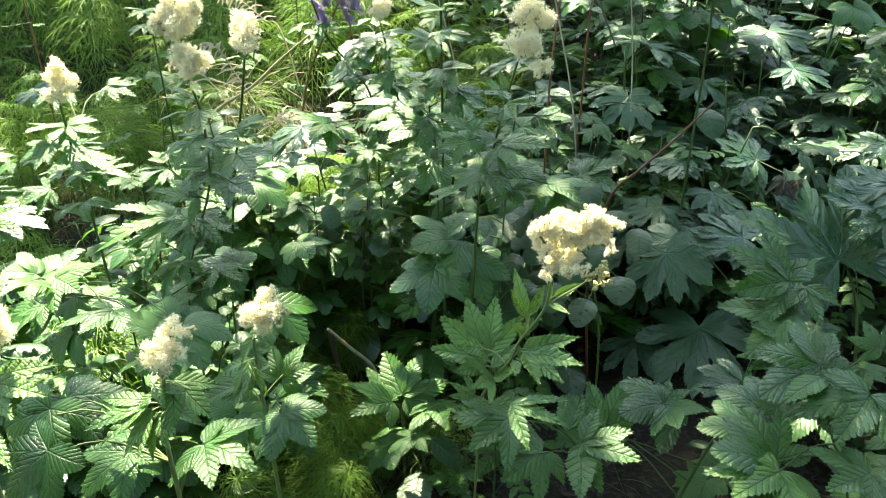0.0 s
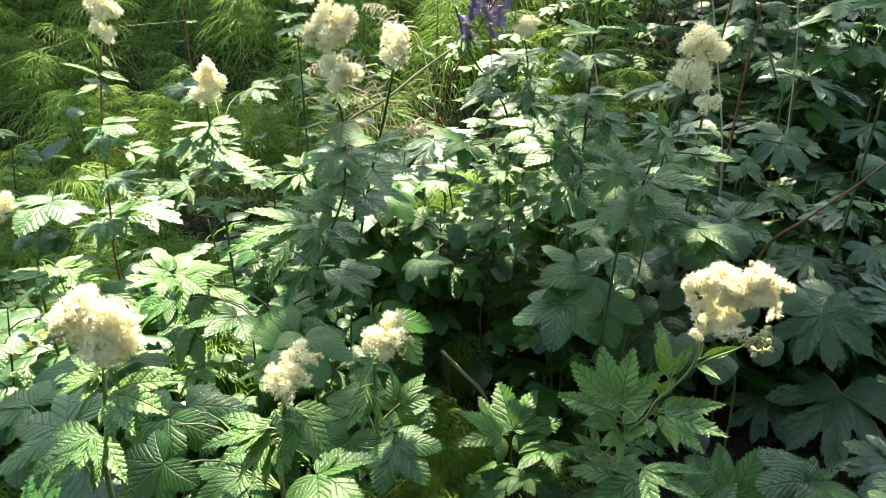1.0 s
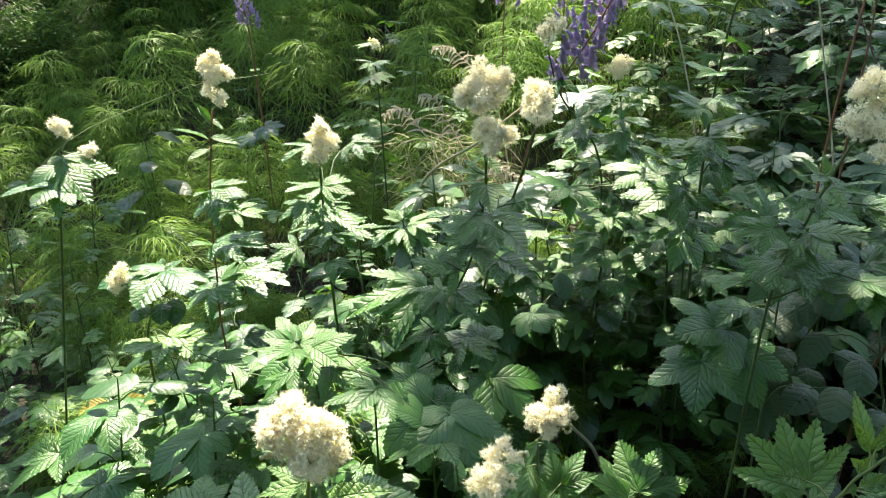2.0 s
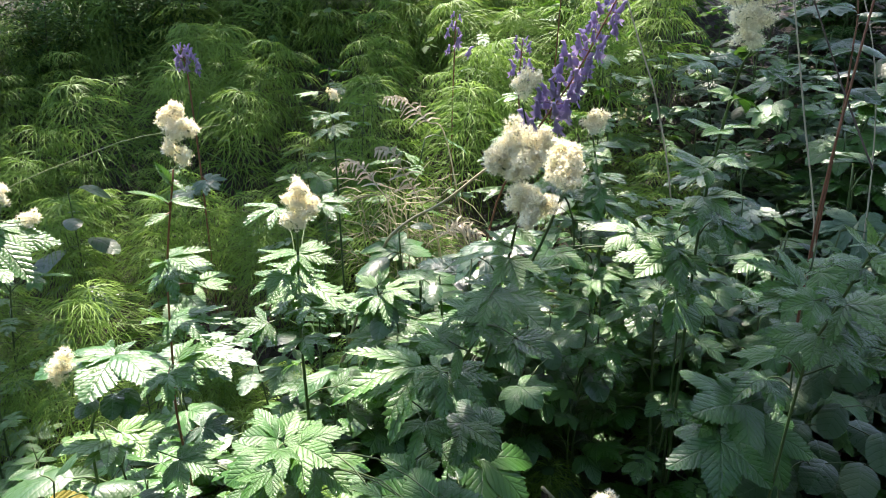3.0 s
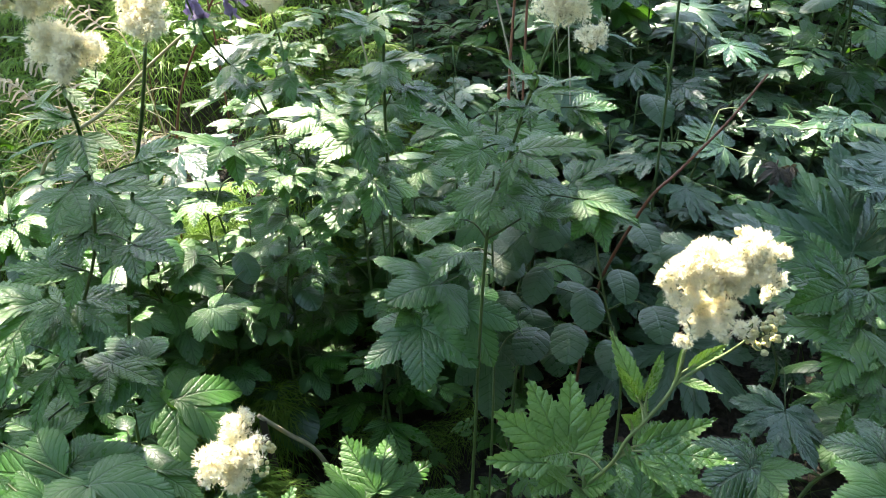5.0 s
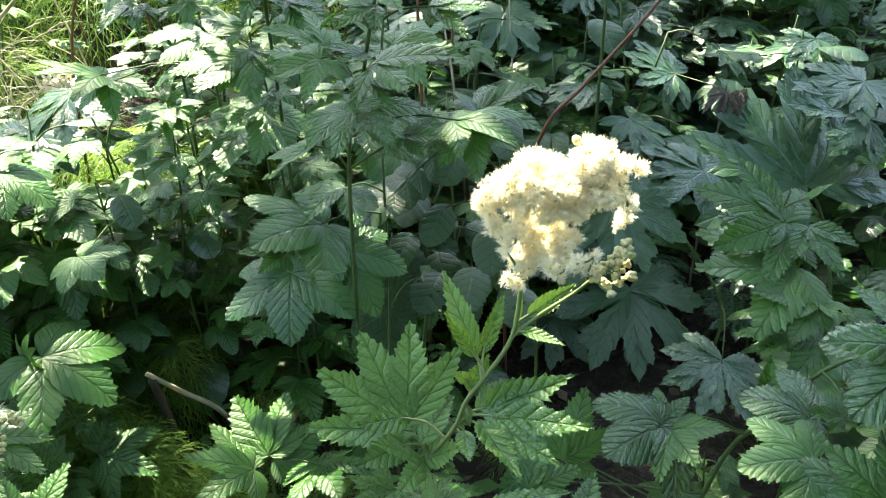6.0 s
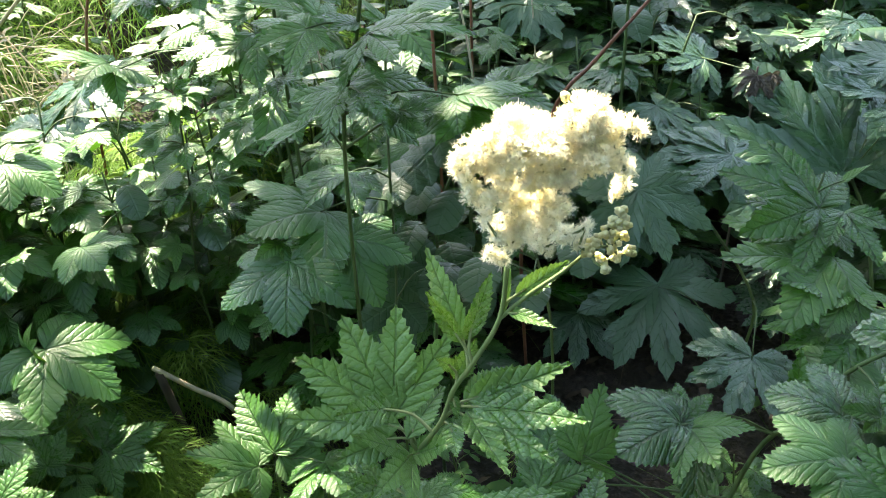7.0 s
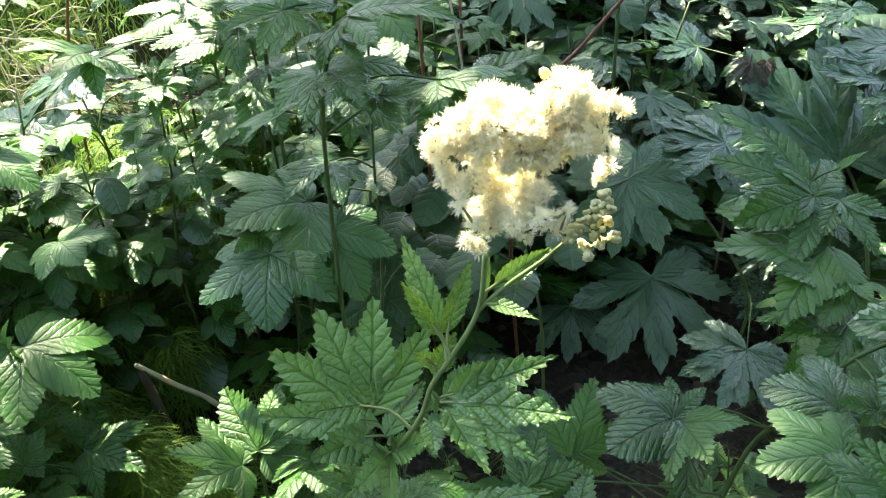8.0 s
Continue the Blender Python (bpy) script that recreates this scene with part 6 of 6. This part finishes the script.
def scatter_shoots():
    rng = random.Random(8)
    base = [make_filler(50 + i, 0.55, ("spray", "spray", "palm", "three"), 11, 0.12, "leafy meadowsweet shoot with toothed palmate leaves") for i in range(4)]
    base += [make_filler(60 + i, 0.55, ("pinnate", "ovate"), 9, 0.13, "leafy wild valerian shoot with oval leaflets") for i in range(2)]
    small = [make_filler(90 + i, 0.6, ("ovate", "three", "broad"), 14, 0.095, "bushy herb shoot with many broad soft leaves") for i in range(3)]
    base += [make_filler(70 + i, 0.5, ("wolf",), 8, 0.12, "leafy wolfsbane shoot with deeply cut leaves") for i in range(3)]
    low = [make_filler(80 + i, 0.28, ("broad", "ovate", "palm"), 9, 0.11, "low young meadowsweet shoot with broad leaves") for i in range(3)]
    spots, tries = [], 0
    while len(spots) < 215 and tries < 9000:
        tries += 1
        x, y = rng.uniform(-2.6, 3.2), rng.uniform(0.75, 4.8)
        if abs(x) > 0.7 * y + 0.9:
            continue
        if 0.3 < x < 0.95 and 1.0 < y < 2.1 or -0.15 < x < 0.35 and y < 1.35 or -0.42 < x < 0.0 and 1.5 < y < 1.88 or -0.36 < x < -0.12 and 1.1 < y < 1.5 or -0.95 < x < -0.55 and 1.05 < y < 1.45:
            continue
        if x < -1.2 + 0.6 * (y - 2.0) and y > 2.0 and rng.random() < 0.97:
            continue
        if -1.5 < x < -0.95 and y < 1.35 or -1.05 < x < -0.3 and 2.3 < y < 2.95 or -0.1 < x < 0.25 and 2.4 < y < 3.4:
            continue
        if min(((x - a) ** 2 + (y - b) ** 2 for a, b in spots), default=9) < (0.15 if y < 2.6 else 0.2) ** 2:
            continue
        spots.append((x, y))
    used = set()
    spots += [(0.72, 1.5), (0.85, 1.3), (0.2, 1.2), (0.7, 1.05), (0.55, 1.05)]
    for x, y in spots:
        tall = top_at(x, y) * rng.uniform(0.8, 1.15) * (0.7 if 0.15 < x < 0.9 and y < 1.6 else 1.0)
        if tall < 0.36:
            src, h = rng.choice(low), 0.28
        elif x > 0.3 and y > 1.5 and rng.random() < 0.35:
            src, h = rng.choice(base[6:]), 0.5
        elif rng.random() < 0.22:
            src, h = rng.choice(base[4:6]), 0.55
        else:
            src, h = rng.choice(base[:4]), 0.55
        s = tall / h
        s = min(max(s, 0.6), 1.45)
        m = pose_on_ground(x, y, rng, s, 7)
        if src.name in used:
            made = copy_thing(src, Matrix())
            made.matrix_basis = m
        else:
            used.add(src.name)
            src.matrix_basis = m
    for k in range(30):
        x, y = rng.uniform(0.3, 1.9), rng.uniform(2.3, 3.9)
        src = base[6 + k % 3] if k % 3 == 0 else base[k % 4]
        copy_thing(src, Matrix()).matrix_basis = pose_on_ground(x, y, rng, rng.uniform(1.0, 1.5), 8)
    for k in range(31):
        x, y = rng.uniform(-0.72, 0.35), rng.uniform(1.85, 2.75)
        if -0.66 < x < -0.3 and y > 2.2:
            y -= 0.45
        m = pose_on_ground(x, y, rng, rng.uniform(1.05, 1.4), 8)
        if k < 3:
            small[k].matrix_basis = m
        else:
            copy_thing(small[k % 3], Matrix()).matrix_basis = m
    for k in range(30):
        x, y = rng.uniform(0.3, 2.2), rng.uniform(2.2, 3.9)
        src = base[k % 4] if k % 3 else small[k // 3 % 3]
        copy_thing(src, Matrix()).matrix_basis = pose_on_ground(x, y, rng, rng.uniform(1.15, 1.75), 10)
    for k in range(34):
        x, y = rng.uniform(-1.45, -0.5), rng.uniform(1.25, 1.95)
        src = low[k % 3] if k % 2 else small[k % 3]
        copy_thing(src, Matrix()).matrix_basis = pose_on_ground(x, y, rng, rng.uniform(1.0, 1.4) * (1.0 if k % 2 else 0.8), 8)
    for k in range(16):
        x, y = rng.uniform(-1.3, -0.62), rng.uniform(1.2, 1.75)
        copy_thing(low[k % 3], Matrix()).matrix_basis = pose_on_ground(x, y, rng, rng.uniform(1.3, 1.8), 8)
    for src in base + low:
        if src.name not in used:
            src.matrix_basis = pose_on_ground(rng.uniform(1.5, 2.5), rng.uniform(3, 4.5), rng, 1.1)
    for k in range(20):
        x, y = rng.uniform(0.25, 1.5), rng.uniform(2.2, 3.3)
        copy_thing(base[6 + k % 3], Matrix()).matrix_basis = pose_on_ground(x, y, rng, rng.uniform(1.1, 1.7), 10)


scatter_shoots()


# ---- low growth, grass and litter ----
def rand_dir(rng, z0, z1):
    a = rng.uniform(0, 6.283)
    return Vector((math.cos(a), math.sin(a), rng.uniform(z0, z1))).normalized()


def build_low_growth():
    rng = random.Random(21)
    v, f = [], []
    for _ in range(5200):
        x, y = rng.uniform(-3.4, 3.4), rng.uniform(0.5, 6.0)
        if noise.noise((x * 1.5, y * 1.5, 7)) < -0.12 or (0.35 < x < 0.9 and 1.2 < y < 2.1):
            continue
        p = Vector((x, y, ground_z(x, y) + rng.uniform(0.01, 0.2)))
        d = rand_dir(rng, -0.3, 0.4)
        n = (Vector((rng.uniform(-0.5, 0.5), rng.uniform(-0.5, 0.5), 1)))
        add_leaf(v, f, p, d, n.normalized(), rng.uniform(0.025, 0.07), rng.uniform(0.008, 0.02))
    tagged(new("low_growth", mesh_of("low_growth", v, f, UNDER)), "small green leaves of seedlings and ground herbs", "undergrowth", kind="stuff")
    v, f = [], []
    for _ in range(14000):
        y = rng.uniform(4.3, 11.0)
        x = rng.uniform(-1.0, 1.0) * (1.5 + 0.75 * y)
        p = Vector((x, y, ground_z(x, y) + rng.uniform(0.03, 0.62)))
        add_leaf(v, f, p, rand_dir(rng, -0.5, 0.3), Vector((rng.uniform(-0.5, 0.5), rng.uniform(-0.7, 0.2), 1)).normalized(), rng.uniform(0.035, 0.08), rng.uniform(0.012, 0.024))
    tagged(new("thicket", mesh_of("thicket", v, f, CROWN)), "far thicket of shaded green leaves under the trees", "undergrowth", kind="stuff")
    v, f = [], []
    for _ in range(2600):
        x, y = rng.uniform(-2.6, 2.6), rng.uniform(0.6, 4.5)
        if noise.noise((x * 2, y * 2, 3)) < 0.05:
            continue
        p = Vector((x, y, ground_z(x, y) - 0.005))
        d, ln = rand_dir(rng, 0.8, 2.5), rng.uniform(0.08, 0.3)
        side = rand_dir(rng, -0.1, 0.1) * rng.uniform(0.0009, 0.0018)
        q = len(v)
        for s in range(4):
            t = s / 3
            c = p + d * ln * t + Vector((d.x, d.y, -0.5)) * ln * 0.5 * t * t
            v.extend((tuple(c - side * (1 - 0.8 * t)), tuple(c + side * (1 - 0.8 * t))))
        f.extend((q + 2 * s, q + 2 * s + 1, q + 2 * s + 3, q + 2 * s + 2) for s in range(3))
    tagged(new("grass", mesh_of("grass", v, f, GRASS, smooth=False)), "thin green grass blades between the plants", "grass", kind="stuff")
    v, f = [], []
    for _ in range(2600):
        x, y = rng.uniform(-2.8, 2.8), rng.uniform(0.5, 5.0)
        p = Vector((x, y, ground_z(x, y) + rng.uniform(0.002, 0.03)))
        d = rand_dir(rng, -0.1, 0.3)
        if rng.random() < 0.55:
            ln = rng.uniform(0.03, 0.16)
            tube(v, f, [p, p + d * ln * 0.5 + Vector((0, 0, rng.uniform(0, 0.015))), p + d * ln], [0.0014, 0.0012, 0.0007], 4)
        else:
            add_leaf(v, f, p, d, Vector((rng.uniform(-0.6, 0.6), rng.uniform(-0.6, 0.6), 1)).normalized(), rng.uniform(0.02, 0.06), rng.uniform(0.006, 0.016))
    tagged(new("leaf_litter", mesh_of("leaf_litter", v, f, LITTER)), "dead brown twigs, stalks and leaf litter on soil", "litter", kind="stuff")


build_low_growth()


# ---- the wood behind and the added, unseen shade trees ----
def make_shrub(seed, height=1.9, width=1.7):
    rng = random.Random(seed)
    thing = new("shrub")
    v, f = [], []
    lv, lf = [], []
    for k in range(9):
        a = 2 * math.pi * k / 9 + rng.uniform(-0.3, 0.3)
        top = Vector((math.cos(a) * width * rng.uniform(0.25, 0.6), math.sin(a) * width * rng.uniform(0.25, 0.6), height * rng.uniform(0.65, 1.0)))
        line = bend([Vector((0, 0, 0)), top * 0.45 + Vector((0, 0, height * 0.12)), top], 5)
        tube(v, f, line, [0.014 - 0.011 * i / (len(line) - 1) for i in range(len(line))], 5)
        for p in line[1:]:
            for _ in range(60):
                c = p + Vector((rng.gauss(0, 0.17), rng.gauss(0, 0.17), rng.gauss(0, 0.14) - 0.03))
                add_leaf(lv, lf, c, rand_dir(rng, -0.6, 0.2), Vector((rng.uniform(-0.6, 0.6), rng.uniform(-0.6, 0.6), 1)).normalized(), rng.uniform(0.05, 0.1), rng.uniform(0.015, 0.03))
    part("branch", mesh_of("shrub_branch", v, f, BARK), thing)
    part("foliage", mesh_of("shrub_foliage", lv, lf, CROWN), thing)
    return tagged(thing, "dense dark green shrub, at the wood edge and added out of view", "shrub", "shrubs of the wood edge")


def build_wood_edge():
    rng = random.Random(3)
    kinds = [make_shrub(s) for s in (1, 2, 3)]
    row = [(-5.0, 5.2, 0.6), (-4.0, 4.8, 0.6), (-3.2, 5.4, 0.55), (-2.2, 5.5, 0.5), (-1.3, 5.9, 0.5), (-0.4, 6.2, 0.5), (0.5, 5.8, 0.5), (1.3, 5.1, 0.5), (2.2, 4.7, 0.55), (3.0, 4.4, 0.6),
           (3.8, 4.0, 0.7), (-4.6, 3.9, 0.8), (4.6, 3.2, 0.9), (-3.4, 6.8, 0.8), (-2.0, 7.2, 0.7), (-0.6, 7.6, 0.7), (0.8, 7.4, 0.7), (2.2, 6.6, 0.8), (3.6, 6.0, 0.9)]
    # the larger ones beside and behind the camera are unseen, added to block skylight
    row += [(-3.0, 4.3, 0.35), (-2.5, 4.6, 0.35), (-2.0, 4.9, 0.35), (-3.4, 3.7, 0.4), (5.2, 1.8, 1.1), (-5.6, 2.4, 1.1), (-5.2, 0.4, 1.3), (5.0, -0.2, 1.3),
           (-4.2, -1.8, 1.5), (-2.4, -2.4, 1.6), (-0.7, -2.7, 1.7), (1.0, -2.6, 1.6), (2.7, -2.3, 1.6), (4.3, -1.7, 1.5), (0.2, -4.2, 2.2), (-2.8, -4.0, 2.2), (3.0, -4.0, 2.2)]
    for i, (x, y, s) in enumerate(row):
        m = pose_on_ground(x, y, rng, s * rng.uniform(0.9, 1.1), 3)
        if i < 3:
            kinds[i].matrix_basis = m
        else:
            copy_thing(kinds[i % 3], Matrix()).matrix_basis = m


build_wood_edge()


# openings left in the added crown so sun lands here: place and half-widths
NEAR_GAPS = ((0.23, 1.06, 0.99, 0.235, 0.22), (0.19, 1.365, 1.2, 0.16, 0.14), (-0.43, 0.69, 1.03, 0.16, 0.15), (-0.84, 1.42, 0.42, 0.11, 0.1), (-0.25, 1.36, 0.3, 0.08, 0.07), (-0.268, 0.775, 0.955, 0.06, 0.055), (-0.237, 1.065, 0.83, 0.1, 0.09),
            (-0.35, 1.2, 1.24, 0.16, 0.14), (-0.9, 1.0, 0.6, 0.3, 0.25), (-0.29, 1.35, 1.19, 0.16, 0.14), (0.02, 1.75, 1.4, 0.12, 0.1), (-0.37, 2.3, 1.16, 0.16, 0.14), (-0.19, 2.37, 1.05, 0.14, 0.12))
MIDDLE_GAPS = ((-1.08, 1.56, 0.75, 0.45, 0.5), (-0.8, 1.66, 0.92, 0.23, 0.3), (-0.68, 1.84, 0.76, 0.17, 0.14), (-0.64, 1.2, 0.79, 0.12, 0.1), (-0.25, 2.2, 0.77, 0.22, 0.1), (-0.99, 1.61, 1.17, 0.18, 0.18), (-0.75, 1.56, 1.05, 0.15, 0.15),
            (0.05, 2.1, 0.845, 0.16, 0.13), (-0.25, 1.78, 0.3, 0.1, 0.09), (-0.5, 1.95, 0.52, 0.12, 0.1), (-0.35, 2.02, 0.42, 0.1, 0.08), (-0.44, 1.68, 0.47, 0.1, 0.09), (-0.18, 2.03, 0.74, 0.16, 0.11), (-0.36, 1.98, 0.74, 0.1, 0.08), (-0.44, 2.06, 0.84, 0.08, 0.065), (-0.31, 1.76, 0.55, 0.07, 0.06),
            (-0.82, 2.05, 0.6, 0.16, 0.16), (-1.5, 2.2, 0.95, 0.2, 0.16), (-1.6, 1.95, 0.84, 0.22, 0.16), (-0.1, 1.85, 0.84, 0.07, 0.06), (-0.35, 2.0, 0.85, 0.09, 0.08))
FAR_GAPS = ((-0.42, 2.45, 0.75, 0.17, 0.1), (-0.52, 3.95, 0.9, 0.43, 1.25), (-1.65, 2.5, 0.6, 0.2, 0.2), (-1.85, 3.5, 0.9, 0.22, 0.26), (-0.82, 2.74, 0.72, 0.18, 0.14), (0.1, 4.5, 1.0, 0.4, 0.5),
            (0.12, 2.43, 0.7, 0.14, 0.12), (1.3, 2.6, 0.5, 0.12, 0.15), (-0.47, 2.58, 0.42, 0.16, 0.14), (0.55, 2.7, 0.85, 0.1, 0.1), (1.0, 3.1, 0.9, 0.13, 0.13),
            (0.3, 3.2, 1.0, 0.12, 0.18), (1.2, 2.6, 0.8, 0.17, 0.13), (1.7, 3.1, 0.9, 0.3, 0.2), (-0.95, 2.93, 0.9, 0.2, 0.2), (-0.72, 2.36, 0.86, 0.2, 0.16), (-0.32, 2.15, 0.75, 0.12, 0.08), (0.38, 2.76, 1.25, 0.15, 0.13))
LEVEL = 0.7


def sun_gap(x, y):
    """How open the crown is along the sunbeam through (x, y) at the plants' level (above 0.2: a gap)."""
    best = 0.0
    for cx, cy, cz, rx, ry in NEAR_GAPS + MIDDLE_GAPS + FAR_GAPS:
        k = (LEVEL - cz) / SUN_DIR.z
        best = max(best, 1.3 - math.hypot((x - cx - SUN_DIR.x * k) / rx, (y - cy - SUN_DIR.y * k) / ry))
    return best + 0.22 * noise.noise((x * 2.6, y * 2.6, 1.7))


# out of view; added so that its gapped crown casts the dappled shade
def build_shade_tree():
    rng = random.Random(14)
    tree = new("tree")
    tree.location = (1.6, 9.5, ground_z(1.6, 9.5) - 0.05)
    o = Vector(tree.location)
    v, f = [], []
    tube(v, f, [(0, 0, 0), (0.05, 0, 1.5), (-0.05, -0.1, 4.0), (0, -0.2, 7.5), (0.1, -0.2, 10.5)], [0.24, 0.19, 0.15, 0.09, 0.03], 10)
    for k in range(12):
        h = 4.0 + 0.45 * k
        a = 2.4 * k
        end = Vector((-1.8 + 4.5 * math.cos(a), -2.5 + 4.5 * math.sin(a), h + 1.2))
        line = bend([Vector((0, -0.15, h)), Vector((0, -0.15, h)).lerp(end, 0.5) + Vector((0, 0, 0.4)), end], 5)
        tube(v, f, line, [0.06 - 0.048 * i / (len(line) - 1) for i in range(len(line))], 6)
    part("trunk", mesh_of("trunk", v, f, BARK), tree)
    v, f = [], []
    step = 0.2
    for i in range(-18, 18):
        for j in range(-6, 31):
            rng = random.Random(1000 * i + j)
            gx, gy = i * step, j * step
            x, y = gx + rng.uniform(-0.1, 0.1), gy + rng.uniform(-0.1, 0.1)
            if sun_gap(x, y) > 0.2 or (y > (2.9 if x > 0.25 else 2.2) and rng.random() < (0.2 if x > 0.25 else 0.27)):
                continue
            h = rng.uniform(5.2, 8.5)
            c = Vector((x, y, LEVEL)) + SUN_DIR * ((h - LEVEL) / SUN_DIR.z) - o
            # more leaves per clump where deeper shade is wanted
            for _ in range(38 if x > 0.1 and y < 1.9 else 33 if y < 1.3 else 23 if x < 0.1 else 27):
                p = c + Vector((rng.gauss(0, 0.085), rng.gauss(0, 0.085), rng.gauss(0, 0.12)))
                add_leaf(v, f, p, rand_dir(rng, -0.4, 0.4), Vector((rng.uniform(-0.5, 0.5), rng.uniform(-0.5, 0.5), 1)).normalized(), rng.uniform(0.09, 0.15), rng.uniform(0.03, 0.05))
    part("crown", mesh_of("crown", v, f, CROWN), tree)
    tagged(tree, "added unseen tree whose leafy crown dapples the plants with shade", "tree")


def build_unseen_side_tree():
    """An unseen tree, added on the right to hold skylight off the plants."""
    rng = random.Random(41)
    tree = new("tree")
    tree.location = (3.0, -0.6, ground_z(3.0, -0.6) - 0.05)
    v, f = [], []
    tube(v, f, [(0, 0, 0), (0.04, 0.02, 1.2), (-0.05, 0.05, 2.6), (0, 0.1, 4.6)], [0.11, 0.09, 0.065, 0.02], 9)
    for k in range(9):
        h, a = 2.2 + 0.24 * k, 2.4 * k
        end = Vector((1.7 * math.cos(a), 0.4 + 1.9 * math.sin(a), h + 0.7))
        line = bend([Vector((0, 0.04, h)), Vector((0, 0.04, h)).lerp(end, 0.5) + Vector((0, 0, 0.2)), end], 4)
        tube(v, f, line, [0.032 - 0.026 * i / (len(line) - 1) for i in range(len(line))], 5)
    part("trunk", mesh_of("trunk", v, f, BARK), tree)
    v, f = [], []
    for _ in range(560):
        d = rand_dir(rng, -0.8, 1.0) * rng.uniform(0.45, 1.0)
        c = Vector((d.x * 2.5 - 0.3, d.y * 2.6 + 0.7, 3.7 + d.z * 1.3))
        for _ in range(16):
            p = c + Vector((rng.gauss(0, 0.16), rng.gauss(0, 0.16), rng.gauss(0, 0.1)))
            add_leaf(v, f, p, rand_dir(rng, -0.4, 0.4), Vector((rng.uniform(-0.5, 0.5), rng.uniform(-0.5, 0.5), 1)).normalized(), rng.uniform(0.1, 0.16), rng.uniform(0.05, 0.08))
    part("crown", mesh_of("crown", v, f, CROWN), tree)
    tagged(tree, "added unseen tree with a low leafy crown that dims skylight", "tree")


build_shade_tree()
build_unseen_side_tree()
